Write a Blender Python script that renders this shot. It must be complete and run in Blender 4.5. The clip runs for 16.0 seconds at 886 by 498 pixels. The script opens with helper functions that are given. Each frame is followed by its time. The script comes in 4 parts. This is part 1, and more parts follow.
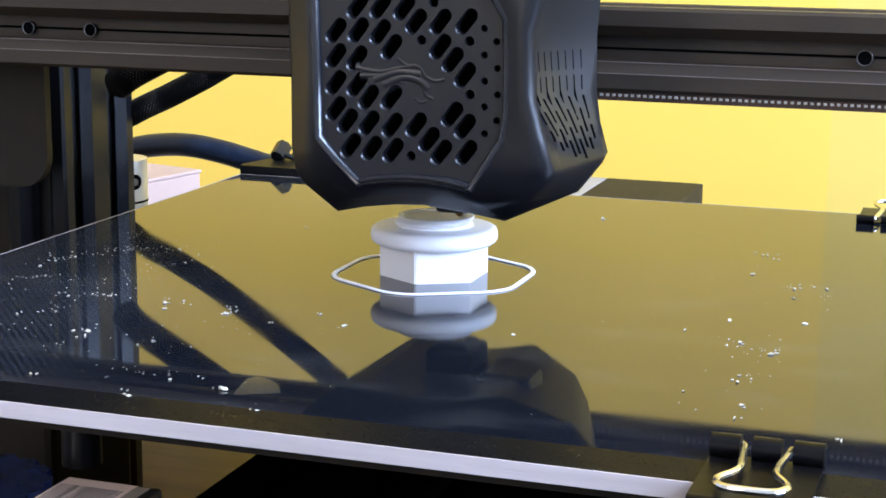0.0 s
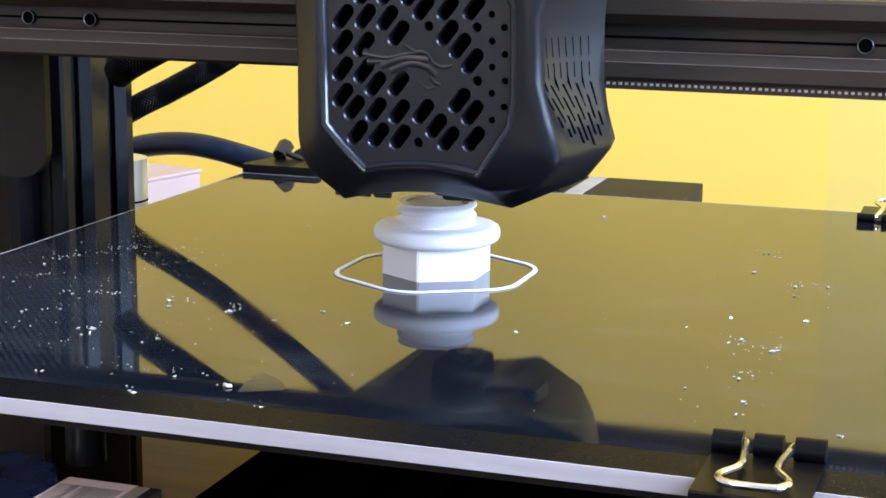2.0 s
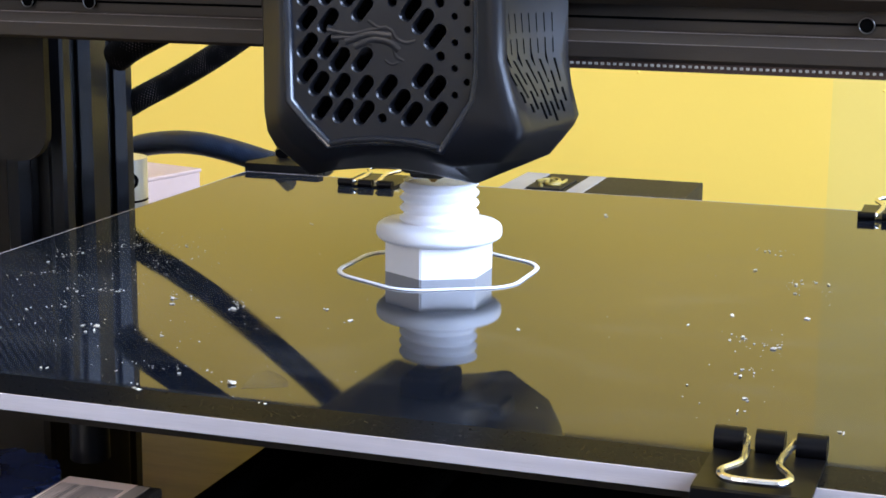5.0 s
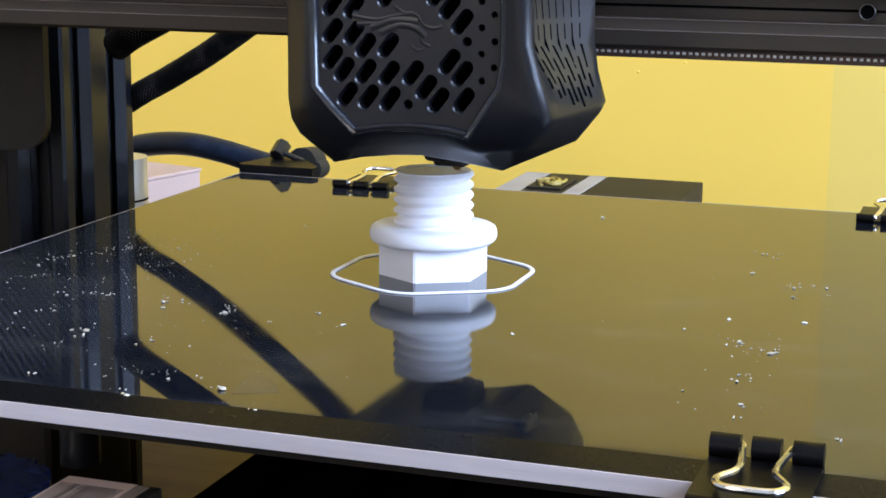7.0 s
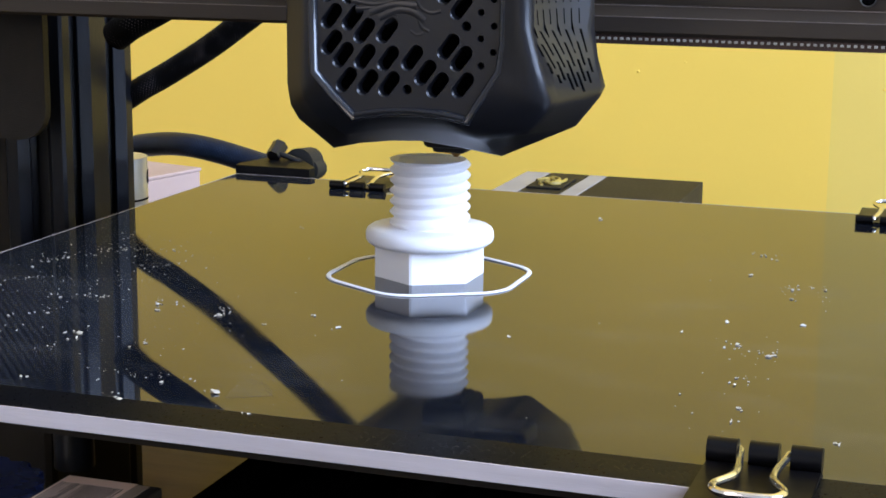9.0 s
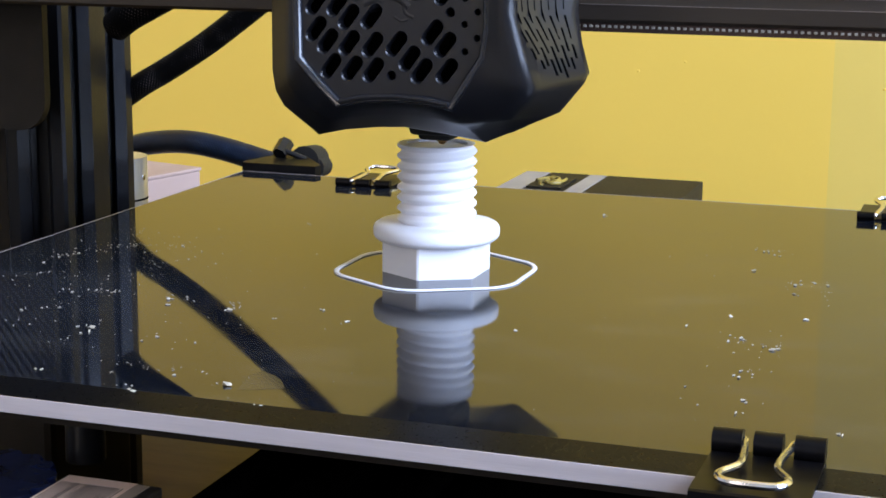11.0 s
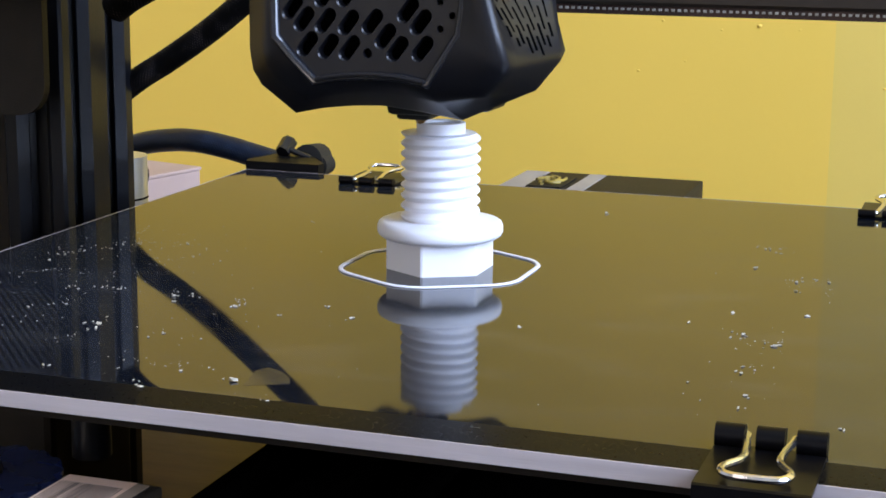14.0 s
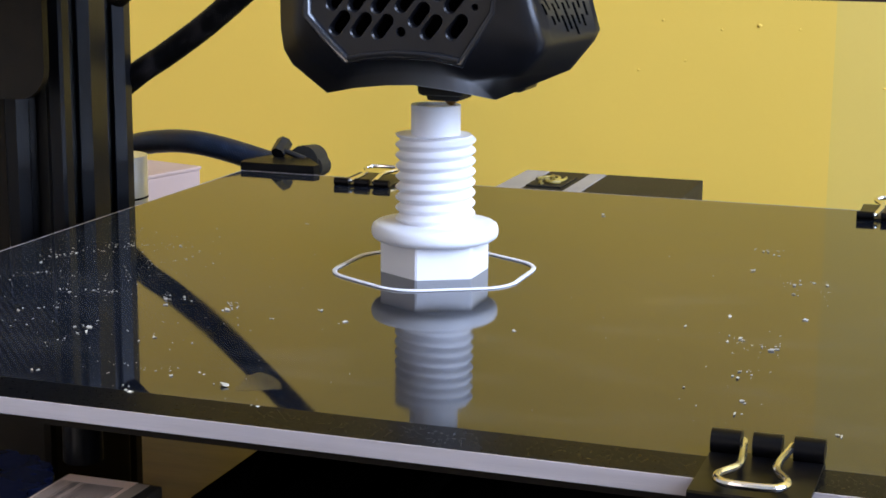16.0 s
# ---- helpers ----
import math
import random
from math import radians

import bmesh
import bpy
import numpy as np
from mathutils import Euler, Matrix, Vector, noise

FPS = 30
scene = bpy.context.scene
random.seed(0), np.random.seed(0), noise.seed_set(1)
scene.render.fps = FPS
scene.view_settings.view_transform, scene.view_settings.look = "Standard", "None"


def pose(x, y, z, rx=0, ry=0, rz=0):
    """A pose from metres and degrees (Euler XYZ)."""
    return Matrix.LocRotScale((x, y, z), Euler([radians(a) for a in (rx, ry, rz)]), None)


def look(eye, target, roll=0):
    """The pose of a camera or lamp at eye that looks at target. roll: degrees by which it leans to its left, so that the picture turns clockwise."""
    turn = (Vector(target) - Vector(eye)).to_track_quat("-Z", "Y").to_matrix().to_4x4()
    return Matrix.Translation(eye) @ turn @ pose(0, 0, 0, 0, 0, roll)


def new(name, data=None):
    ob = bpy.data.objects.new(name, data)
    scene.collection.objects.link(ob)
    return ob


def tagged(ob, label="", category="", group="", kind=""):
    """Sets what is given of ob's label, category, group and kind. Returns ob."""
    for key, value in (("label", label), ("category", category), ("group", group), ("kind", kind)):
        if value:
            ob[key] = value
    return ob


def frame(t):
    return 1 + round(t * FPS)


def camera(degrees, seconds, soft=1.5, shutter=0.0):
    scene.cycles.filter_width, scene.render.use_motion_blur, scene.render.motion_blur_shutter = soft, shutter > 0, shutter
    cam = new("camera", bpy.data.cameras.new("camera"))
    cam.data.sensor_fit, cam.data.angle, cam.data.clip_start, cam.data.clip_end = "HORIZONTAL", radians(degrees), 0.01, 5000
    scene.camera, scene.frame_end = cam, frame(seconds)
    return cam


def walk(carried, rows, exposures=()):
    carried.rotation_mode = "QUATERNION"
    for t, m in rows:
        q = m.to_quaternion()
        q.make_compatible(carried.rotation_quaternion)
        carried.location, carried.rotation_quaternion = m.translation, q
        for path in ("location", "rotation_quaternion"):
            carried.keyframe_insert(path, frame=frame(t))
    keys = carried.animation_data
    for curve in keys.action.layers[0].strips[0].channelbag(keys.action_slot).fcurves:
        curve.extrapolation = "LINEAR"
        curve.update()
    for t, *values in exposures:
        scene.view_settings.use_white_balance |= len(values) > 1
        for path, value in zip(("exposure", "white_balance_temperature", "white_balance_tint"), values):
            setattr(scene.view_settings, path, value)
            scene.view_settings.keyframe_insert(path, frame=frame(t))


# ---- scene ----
# The clip's place: a printer on a table in a yellow room. Lengths below are in millimetres unless scaled.
MM = 0.001
CAM_EYE = (0.10770, -0.34894, 0.08220)


def camera_pose(pitch):
    """The camera on its stand: yaw 18.76 degrees to the left, a slight roll, the given tilt below level."""
    return Matrix.Translation(CAM_EYE) @ pose(0, 0, 0, 0, 0, 18.762) @ pose(0, 0, 0, 90 - pitch) @ pose(0, 0, 0, 0, 0, ROLL)


ROLL = 0.516
cam = camera(29.64, 16.0, soft=1.7)
walk(cam, [(0, camera_pose(11.582)), (16, camera_pose(11.694))],
     exposures=[(0, -0.07, 6600, 10), (4.5, -0.30, 6650, 10), (9, -0.61, 6880, 11), (12.5, -0.81, 7050, 12), (16, -0.90, 7100, 12)])

# ---- light ----
world = bpy.data.worlds.new("sky")
scene.world = world
world.use_nodes = True
wn = world.node_tree.nodes
sky = wn.new("ShaderNodeTexSky")
sky.sky_type, sky.sun_disc, sky.sun_elevation, sky.sun_rotation = "NISHITA", False, radians(35), radians(120)
wn["Background"].inputs["Strength"].default_value = 0.1
world.node_tree.links.new(sky.outputs[0], wn["Background"].inputs["Color"])


def area_light(name, eye, target, w, h, watts, colour):
    d = bpy.data.lights.new(name, "AREA")
    d.shape, d.size, d.size_y, d.energy, d.color = "RECTANGLE", w, h, watts, colour
    ob = new(name, d)
    ob.matrix_world = look(eye, target)
    return ob


area_light("window_light_east", (1.17, -0.47, 0.78), (0.0, -0.47, 0.55), 1.05, 1.25, 134, (0.475, 0.638, 1.0))
# Added warm fill from behind; no window is known on this side.
area_light("fill_light_south", (-0.62, -1.77, 0.62), (-0.62, 0.0, 0.62), 0.5, 0.8, 8.5, (1.0, 0.89, 0.86))


# ---- materials ----
def nodes_of(name):
    m = bpy.data.materials.new(name)
    m.use_nodes = True
    n = m.node_tree
    return m, n, n.nodes["Principled BSDF"]


def material(name, a, b=None, rough=0.5, metal=0.0, scale=40, detail=6, bump=0.0, bump_scale=400, rvar=0.1, spec=0.5, ior=1.5, aniso=None):
    """A surface with two scales of variation: colour between a and b, roughness round rough, and a fine relief."""
    m, n, p = nodes_of(name)
    b = b or tuple(c * 0.8 for c in a)
    tc = n.nodes.new("ShaderNodeTexCoord")
    src = tc.outputs["Object"]
    if aniso:
        mp = n.nodes.new("ShaderNodeMapping")
        mp.inputs["Scale"].default_value = aniso
        n.links.new(src, mp.inputs["Vector"])
        src = mp.outputs[0]
    t1 = n.nodes.new("ShaderNodeTexNoise")
    t1.inputs["Scale"].default_value, t1.inputs["Detail"].default_value = scale, detail
    t2 = n.nodes.new("ShaderNodeTexNoise")
    t2.inputs["Scale"].default_value, t2.inputs["Detail"].default_value = bump_scale, 4
    for t in (t1, t2):
        n.links.new(src, t.inputs["Vector"])
    ramp = n.nodes.new("ShaderNodeMapRange")
    ramp.inputs["From Min"].default_value, ramp.inputs["From Max"].default_value = 0.3, 0.7
    n.links.new(t1.outputs["Fac"], ramp.inputs["Value"])
    mix = n.nodes.new("ShaderNodeMix")
    mix.data_type = "RGBA"
    mix.inputs["A"].default_value, mix.inputs["B"].default_value = (*a, 1), (*b, 1)
    n.links.new(ramp.outputs[0], mix.inputs["Factor"])
    n.links.new(mix.outputs["Result"], p.inputs["Base Color"])
    rr = n.nodes.new("ShaderNodeMapRange")
    rr.inputs["To Min"].default_value, rr.inputs["To Max"].default_value = max(0.02, rough - rvar), min(1, rough + rvar)
    n.links.new(t2.outputs["Fac"], rr.inputs["Value"])
    n.links.new(rr.outputs[0], p.inputs["Roughness"])
    if bump:
        bp = n.nodes.new("ShaderNodeBump")
        bp.inputs["Strength"].default_value, bp.inputs["Distance"].default_value = bump, 0.0004
        n.links.new(t2.outputs["Fac"], bp.inputs["Height"])
        n.links.new(bp.outputs[0], p.inputs["Normal"])
    p.inputs["Metallic"].default_value, p.inputs["IOR"].default_value = metal, ior
    p.inputs["Specular IOR Level"].default_value = spec
    return m


def wall_paint(name, a, b):
    """Emulsion on plaster: broad patches, roller stipple and a few bumps."""
    m, n, p = nodes_of(name)
    tc = n.nodes.new("ShaderNodeTexCoord")
    big, fine, lump = (n.nodes.new("ShaderNodeTexNoise") for _ in range(3))
    for t, s, d in ((big, 6, 3), (fine, 260, 3), (lump, 34, 1)):
        t.inputs["Scale"].default_value, t.inputs["Detail"].default_value = s, d
        n.links.new(tc.outputs["Object"], t.inputs["Vector"])
    mix = n.nodes.new("ShaderNodeMix")
    mix.data_type = "RGBA"
    mix.inputs["A"].default_value, mix.inputs["B"].default_value = (*a, 1), (*b, 1)
    n.links.new(big.outputs["Fac"], mix.inputs["Factor"])
    n.links.new(mix.outputs["Result"], p.inputs["Base Color"])
    add = n.nodes.new("ShaderNodeMath")
    add.operation = "MULTIPLY_ADD"
    add.inputs[1].default_value = 0.25
    n.links.new(fine.outputs["Fac"], add.inputs[0])
    n.links.new(lump.outputs["Fac"], add.inputs[2])
    bp = n.nodes.new("ShaderNodeBump")
    bp.inputs["Strength"].default_value, bp.inputs["Distance"].default_value = 0.25, 0.001
    n.links.new(add.outputs[0], bp.inputs["Height"])
    n.links.new(bp.outputs[0], p.inputs["Normal"])
    p.inputs["Roughness"].default_value = 0.55
    return m


def glass_bed_paint():
    """Black coated glass: mirror gloss over fine slanting ribs, dusty smears."""
    m, n, p = nodes_of("coated_glass")
    tc = n.nodes.new("ShaderNodeTexCoord")
    rot = n.nodes.new("ShaderNodeMapping")
    rot.inputs["Rotation"].default_value = (0, 0, radians(-42))
    n.links.new(tc.outputs["Object"], rot.inputs["Vector"])
    dots = n.nodes.new("ShaderNodeTexWave")
    dots.inputs["Scale"].default_value, dots.inputs["Distortion"].default_value, dots.inputs["Detail Scale"].default_value = 224, 0.6, 40
    n.links.new(rot.outputs[0], dots.inputs["Vector"])
    smear = n.nodes.new("ShaderNodeTexNoise")
    smear.inputs["Scale"].default_value, smear.inputs["Detail"].default_value = 22, 5
    n.links.new(tc.outputs["Object"], smear.inputs["Vector"])
    dr = n.nodes.new("ShaderNodeMapRange")
    dr.inputs["From Min"].default_value, dr.inputs["From Max"].default_value = 0.75, 0.35
    n.links.new(dots.outputs["Fac"], dr.inputs["Value"])
    mix = n.nodes.new("ShaderNodeMix")
    mix.data_type = "RGBA"
    mix.inputs["A"].default_value, mix.inputs["B"].default_value = (0.0060, 0.0072, 0.0110, 1), (0.024, 0.027, 0.034, 1)
    sep = n.nodes.new("ShaderNodeSeparateXYZ")
    n.links.new(tc.outputs["Object"], sep.inputs[0])
    # Ribs are lighter only towards the plate's left.
    rib_side = n.nodes.new("ShaderNodeMapRange")
    rib_side.inputs["From Min"].default_value, rib_side.inputs["From Max"].default_value = -0.040, -0.072
    n.links.new(sep.outputs["X"], rib_side.inputs["Value"])
    wm = n.nodes.new("ShaderNodeMath")
    wm.operation = "MULTIPLY"
    n.links.new(dr.outputs[0], wm.inputs[0])
    n.links.new(rib_side.outputs[0], wm.inputs[1])
    n.links.new(wm.outputs[0], mix.inputs["Factor"])
    dust = n.nodes.new("ShaderNodeTexNoise")
    dust.inputs["Scale"].default_value, dust.inputs["Detail"].default_value = 52, 9
    stretch = n.nodes.new("ShaderNodeMapping")
    stretch.inputs["Scale"].default_value = (0.6, 1.5, 1)
    n.links.new(tc.outputs["Object"], stretch.inputs["Vector"])
    n.links.new(stretch.outputs[0], dust.inputs["Vector"])
    dm = n.nodes.new("ShaderNodeMapRange")
    dm.inputs["From Min"].default_value, dm.inputs["From Max"].default_value = 0.52, 0.78
    dm.inputs["To Max"].default_value = 0.36
    n.links.new(dust.outputs["Fac"], dm.inputs["Value"])
    hazy = n.nodes.new("ShaderNodeMix")
    hazy.data_type = "RGBA"
    hazy.inputs["B"].default_value = (0.075, 0.074, 0.072, 1)
    n.links.new(dm.outputs[0], hazy.inputs["Factor"])
    n.links.new(mix.outputs["Result"], hazy.inputs["A"])
    n.links.new(hazy.outputs["Result"], p.inputs["Base Color"])
    rr = n.nodes.new("ShaderNodeMapRange")
    rr.inputs["From Min"].default_value, rr.inputs["From Max"].default_value = 0.35, 0.75
    rr.inputs["To Min"].default_value, rr.inputs["To Max"].default_value = 0.02, 0.085
    n.links.new(smear.outputs["Fac"], rr.inputs["Value"])
    n.links.new(rr.outputs[0], p.inputs["Roughness"])
    p.inputs["Specular Tint"].default_value = (0.66, 0.65, 0.61, 1)
    p.inputs["IOR"].default_value = 1.5
    return m


def printed_plastic():
    """White filament: fine horizontal layer lines, slightly translucent sheen."""
    m, n, p = nodes_of("white_filament")
    tc = n.nodes.new("ShaderNodeTexCoord")
    sep = n.nodes.new("ShaderNodeSeparateXYZ")
    n.links.new(tc.outputs["Object"], sep.inputs[0])
    w = n.nodes.new("ShaderNodeMath")
    w.operation = "MULTIPLY"
    w.inputs[1].default_value = 2 * math.pi / 0.00024
    n.links.new(sep.outputs["Z"], w.inputs[0])
    s = n.nodes.new("ShaderNodeMath")
    s.operation = "SINE"
    n.links.new(w.outputs[0], s.inputs[0])
    bp = n.nodes.new("ShaderNodeBump")
    bp.inputs["Strength"].default_value, bp.inputs["Distance"].default_value = 0.25, 0.00004
    n.links.new(s.outputs[0], bp.inputs["Height"])
    n.links.new(bp.outputs[0], p.inputs["Normal"])
    nz = n.nodes.new("ShaderNodeTexNoise")
    nz.inputs["Scale"].default_value = 300
    n.links.new(tc.outputs["Object"], nz.inputs["Vector"])
    mix = n.nodes.new("ShaderNodeMix")
    mix.data_type = "RGBA"
    mix.inputs["A"].default_value, mix.inputs["B"].default_value = (0.90, 0.90, 0.93, 1), (0.86, 0.86, 0.89, 1)
    n.links.new(nz.outputs["Fac"], mix.inputs["Factor"])
    n.links.new(mix.outputs["Result"], p.inputs["Base Color"])
    p.inputs["Roughness"].default_value = 0.42
    return m


def braid(name, base, fleck, rough, spec):
    """Woven cable sleeve: crossed strands with sparse light flecks."""
    m, n, p = nodes_of(name)
    uv = n.nodes.new("ShaderNodeUVMap")
    waves = []
    for ang in (38, -38):
        mp = n.nodes.new("ShaderNodeMapping")
        mp.inputs["Rotation"].default_value = (0, 0, radians(ang))
        n.links.new(uv.outputs[0], mp.inputs["Vector"])
        wv = n.nodes.new("ShaderNodeTexWave")
        wv.inputs["Scale"].default_value, wv.inputs["Distortion"].default_value = 3.0, 0.9
        n.links.new(mp.outputs[0], wv.inputs["Vector"])
        waves.append(wv)
    mul = n.nodes.new("ShaderNodeMath")
    mul.operation = "MULTIPLY"
    n.links.new(waves[0].outputs["Fac"], mul.inputs[0])
    n.links.new(waves[1].outputs["Fac"], mul.inputs[1])
    mix = n.nodes.new("ShaderNodeMix")
    mix.data_type = "RGBA"
    mix.inputs["A"].default_value, mix.inputs["B"].default_value = (*base, 1), (*fleck, 1)
    patch = n.nodes.new("ShaderNodeTexNoise")
    patch.inputs["Scale"].default_value, patch.inputs["Detail"].default_value = 1.1, 3
    n.links.new(uv.outputs[0], patch.inputs["Vector"])
    sparse = n.nodes.new("ShaderNodeMapRange")
    sparse.inputs["From Min"].default_value, sparse.inputs["From Max"].default_value = 0.48, 0.66
    n.links.new(patch.outputs["Fac"], sparse.inputs["Value"])
    peak = n.nodes.new("ShaderNodeMapRange")
    peak.inputs["From Min"].default_value, peak.inputs["From Max"].default_value = 0.55, 0.95
    n.links.new(mul.outputs[0], peak.inputs["Value"])
    both = n.nodes.new("ShaderNodeMath")
    both.operation = "MULTIPLY"
    n.links.new(sparse.outputs[0], both.inputs[0])
    n.links.new(peak.outputs[0], both.inputs[1])
    n.links.new(both.outputs[0], mix.inputs["Factor"])
    n.links.new(mix.outputs["Result"], p.inputs["Base Color"])
    bp = n.nodes.new("ShaderNodeBump")
    bp.inputs["Strength"].default_value, bp.inputs["Distance"].default_value = 0.18, 0.0003
    n.links.new(mul.outputs[0], bp.inputs["Height"])
    n.links.new(bp.outputs[0], p.inputs["Normal"])
    p.inputs["Roughness"].default_value = rough
    p.inputs["Specular IOR Level"].default_value = spec
    return m


YELLOW = wall_paint("yellow_wall_paint", (0.95, 0.62, 0.102), (0.91, 0.575, 0.088))
PALE = wall_paint("pale_yellow_wall_paint", (0.87, 0.605, 0.13), (0.83, 0.565, 0.11))
WHITE_CEIL = wall_paint("white_ceiling_paint", (0.80, 0.79, 0.76), (0.76, 0.75, 0.72))
ROOM_WHITE = wall_paint("off_white_wall_paint", (0.46, 0.44, 0.41), (0.42, 0.40, 0.37))
FLOOR_WOOD = material("oak_floor", (0.30, 0.20, 0.11), (0.20, 0.13, 0.07), 0.45, scale=5, bump=0.2, bump_scale=60, aniso=(1, 12, 1))
TABLE_WOOD = material("varnished_table", (0.090, 0.058, 0.011), (0.058, 0.037, 0.007), 0.6, spec=0.15, scale=9, bump=0.1, bump_scale=120, aniso=(1, 9, 1))
BED = glass_bed_paint()
GLASS_EDGE = material("ground_glass_edge", (0.56, 0.49, 0.48), (0.45, 0.39, 0.38), 0.5, scale=90, bump=0.15, bump_scale=900, aniso=(0.25, 1, 4))
BORDER = material("matt_black_border", (0.0036, 0.0039, 0.0052), (0.0024, 0.0026, 0.0034), 0.3, scale=60, bump=0.05, bump_scale=1500, spec=0.05)
PATCH_GREY = material("faint_grey", (0.034, 0.034, 0.036), (0.014, 0.014, 0.015), 0.12, scale=260, rvar=0.04)
# A bluish base adds the window's sheen to the black.
ALU_BLACK = material("black_anodised", (0.0055, 0.0062, 0.0090), (0.0040, 0.0044, 0.0060), 0.33, scale=120, bump=0.12, bump_scale=2500, rvar=0.06, spec=0.36, aniso=(1, 1, 0.15))
# Same black, browned: the warm room's reflection is put into the colour.
BEAM_BLACK = material("warm_lit_anodised_beam", (0.032, 0.0215, 0.0135), (0.023, 0.0155, 0.0098), 0.42, scale=120, bump=0.12, bump_scale=2500, rvar=0.08, spec=0.4, aniso=(0.15, 1, 1))
PLATE_BLACK = material("black_powder_coat", (0.0165, 0.0120, 0.0076), (0.0118, 0.0086, 0.0054), 0.6, scale=150, bump=0.35, bump_scale=3000, spec=0.3)
PLASTIC = material("black_matt_plastic", (0.0078, 0.0078, 0.0098), (0.0050, 0.0052, 0.0070), 0.32, scale=70, bump_scale=300, rvar=0.015, spec=0.48)
# Blue of the window's reflection is tinted into the bevel's black.
BEVEL_BLACK = material("satin_black_bevel", (0.010, 0.011, 0.016), (0.006, 0.007, 0.010), 0.20, scale=60, bump=0.05, rvar=0.05, spec=0.8)
# Near-black without shine: the shade of recesses and gaps, put into the colour.
DARK = material("shade_black", (0.003, 0.003, 0.003), (0.002, 0.002, 0.002), 0.85, spec=0.0)
GLOSS_BLACK = material("glossy_black_plastic", (0.005, 0.005, 0.0055), (0.0035, 0.0035, 0.004), 0.42, scale=60, bump=0.05, spec=0.1)
WHEEL_BLUE = material("blue_moulded_plastic", (0.035, 0.055, 0.16), (0.025, 0.040, 0.12), 0.24, scale=120, bump_scale=300, rvar=0.03)
DULL_STEEL = material("dull_steel", (0.20, 0.19, 0.19), (0.10, 0.10, 0.10), 0.38, metal=1.0, scale=300)
# Pale tint for strips that paint highlights along the beam's edges.
EDGE_HIGHLIGHT = material("edge_highlight_tint", (0.17, 0.13, 0.115), (0.09, 0.07, 0.06), 0.45, scale=80)
RUBBER = material("black_rubber", (0.012, 0.011, 0.010), (0.008, 0.008, 0.007), 0.7, scale=200, bump=0.2, bump_scale=2000)
BELT_BACK = material("red_brown_belt", (0.055, 0.020, 0.010), (0.030, 0.012, 0.007), 0.6, scale=200)
# Glints on the belt teeth are put into this pale colour.
BELT_TOOTH = material("glinting_belt_teeth", (0.42, 0.38, 0.32), (0.22, 0.20, 0.17), 0.5, scale=300)
STEEL = material("bright_steel_wire", (0.88, 0.87, 0.88), (0.80, 0.79, 0.80), 0.20, metal=1.0, scale=200, bump_scale=300, rvar=0.03)
ZINC = material("brushed_aluminium", (0.74, 0.75, 0.77), (0.66, 0.67, 0.69), 0.38, metal=0.9, scale=150, bump=0.12, bump_scale=1200, aniso=(1, 1, 0.1))
BRASS = material("heat_stained_brass", (0.55, 0.34, 0.11), (0.30, 0.17, 0.06), 0.35, metal=1.0, scale=400)
CLIP_BLACK = material("black_enamelled_spring_steel", (0.0045, 0.004, 0.0044), (0.0028, 0.0025, 0.0028), 0.30, scale=150, rvar=0.05, spec=0.12)
FILAMENT = printed_plastic()
CRUMB = material("white_filament_crumbs", (0.62, 0.56, 0.45), (0.36, 0.32, 0.25), 0.35, scale=900)
BRAID = braid("black_braided_sleeve", (0.0025, 0.0022, 0.0022), (0.20, 0.16, 0.16), 0.6, 0.12)
HOSE_BRAID = braid("navy_braided_sleeve", (0.0055, 0.012, 0.027), (0.09, 0.14, 0.22), 0.42, 0.3)
CARD_BLACK = material("black_card", (0.020, 0.018, 0.015), (0.013, 0.012, 0.010), 0.55, scale=60, bump=0.1, bump_scale=900, spec=0.16)
CARD_GREY = material("grey_card_band", (0.36, 0.34, 0.33), (0.30, 0.28, 0.27), 0.5, scale=60, bump=0.1, bump_scale=900)
CARD_GOLD = material("gold_print", (0.46, 0.34, 0.07), (0.10, 0.08, 0.03), 0.4, scale=140)
CARD_WHITE = material("off_white_card", (0.53, 0.385, 0.335), (0.47, 0.34, 0.295), 0.6, scale=25, bump=0.15, bump_scale=500)
# White paper coloured tan: the warm light on it is painted in.
LABEL_PAPER = material("warm_lit_paper", (0.82, 0.56, 0.41), (0.76, 0.51, 0.37), 0.6, scale=40, bump=0.05)
INK = material("black_ink", (0.015, 0.015, 0.015), (0.025, 0.024, 0.022), 0.6, scale=300)
WINDOW_WHITE = material("white_window_paint", (0.78, 0.78, 0.76), (0.72, 0.72, 0.70), 0.4, scale=20)


# ---- building helpers ----
def part(name, bm, mat, parent=None, label="", smooth=False, sharp=35):
    """Links a bmesh in millimetres as one mesh object, under a thing or alone."""
    bmesh.ops.scale(bm, vec=(MM, MM, MM), verts=bm.verts)
    bmesh.ops.recalc_face_normals(bm, faces=bm.faces)
    for f in bm.faces:
        f.smooth = smooth
    if smooth:
        for e in bm.edges:
            if len(e.link_faces) == 2 and e.calc_face_angle(0) > radians(sharp):
                e.smooth = False
    me = bpy.data.meshes.new(name)
    bm.to_mesh(me)
    bm.free()
    for mm in (mat if isinstance(mat, (list, tuple)) else [mat]):
        me.materials.append(mm)
    ob = new(name, me)
    ob.parent = parent
    return tagged(ob, label)


def thing(name, label, category, x=0, y=0, z=0, group="", kind=""):
    ob = new(name)
    ob.empty_display_size = 0.005
    ob.location = (x * MM, y * MM, z * MM)
    return tagged(ob, label, category, group, kind)


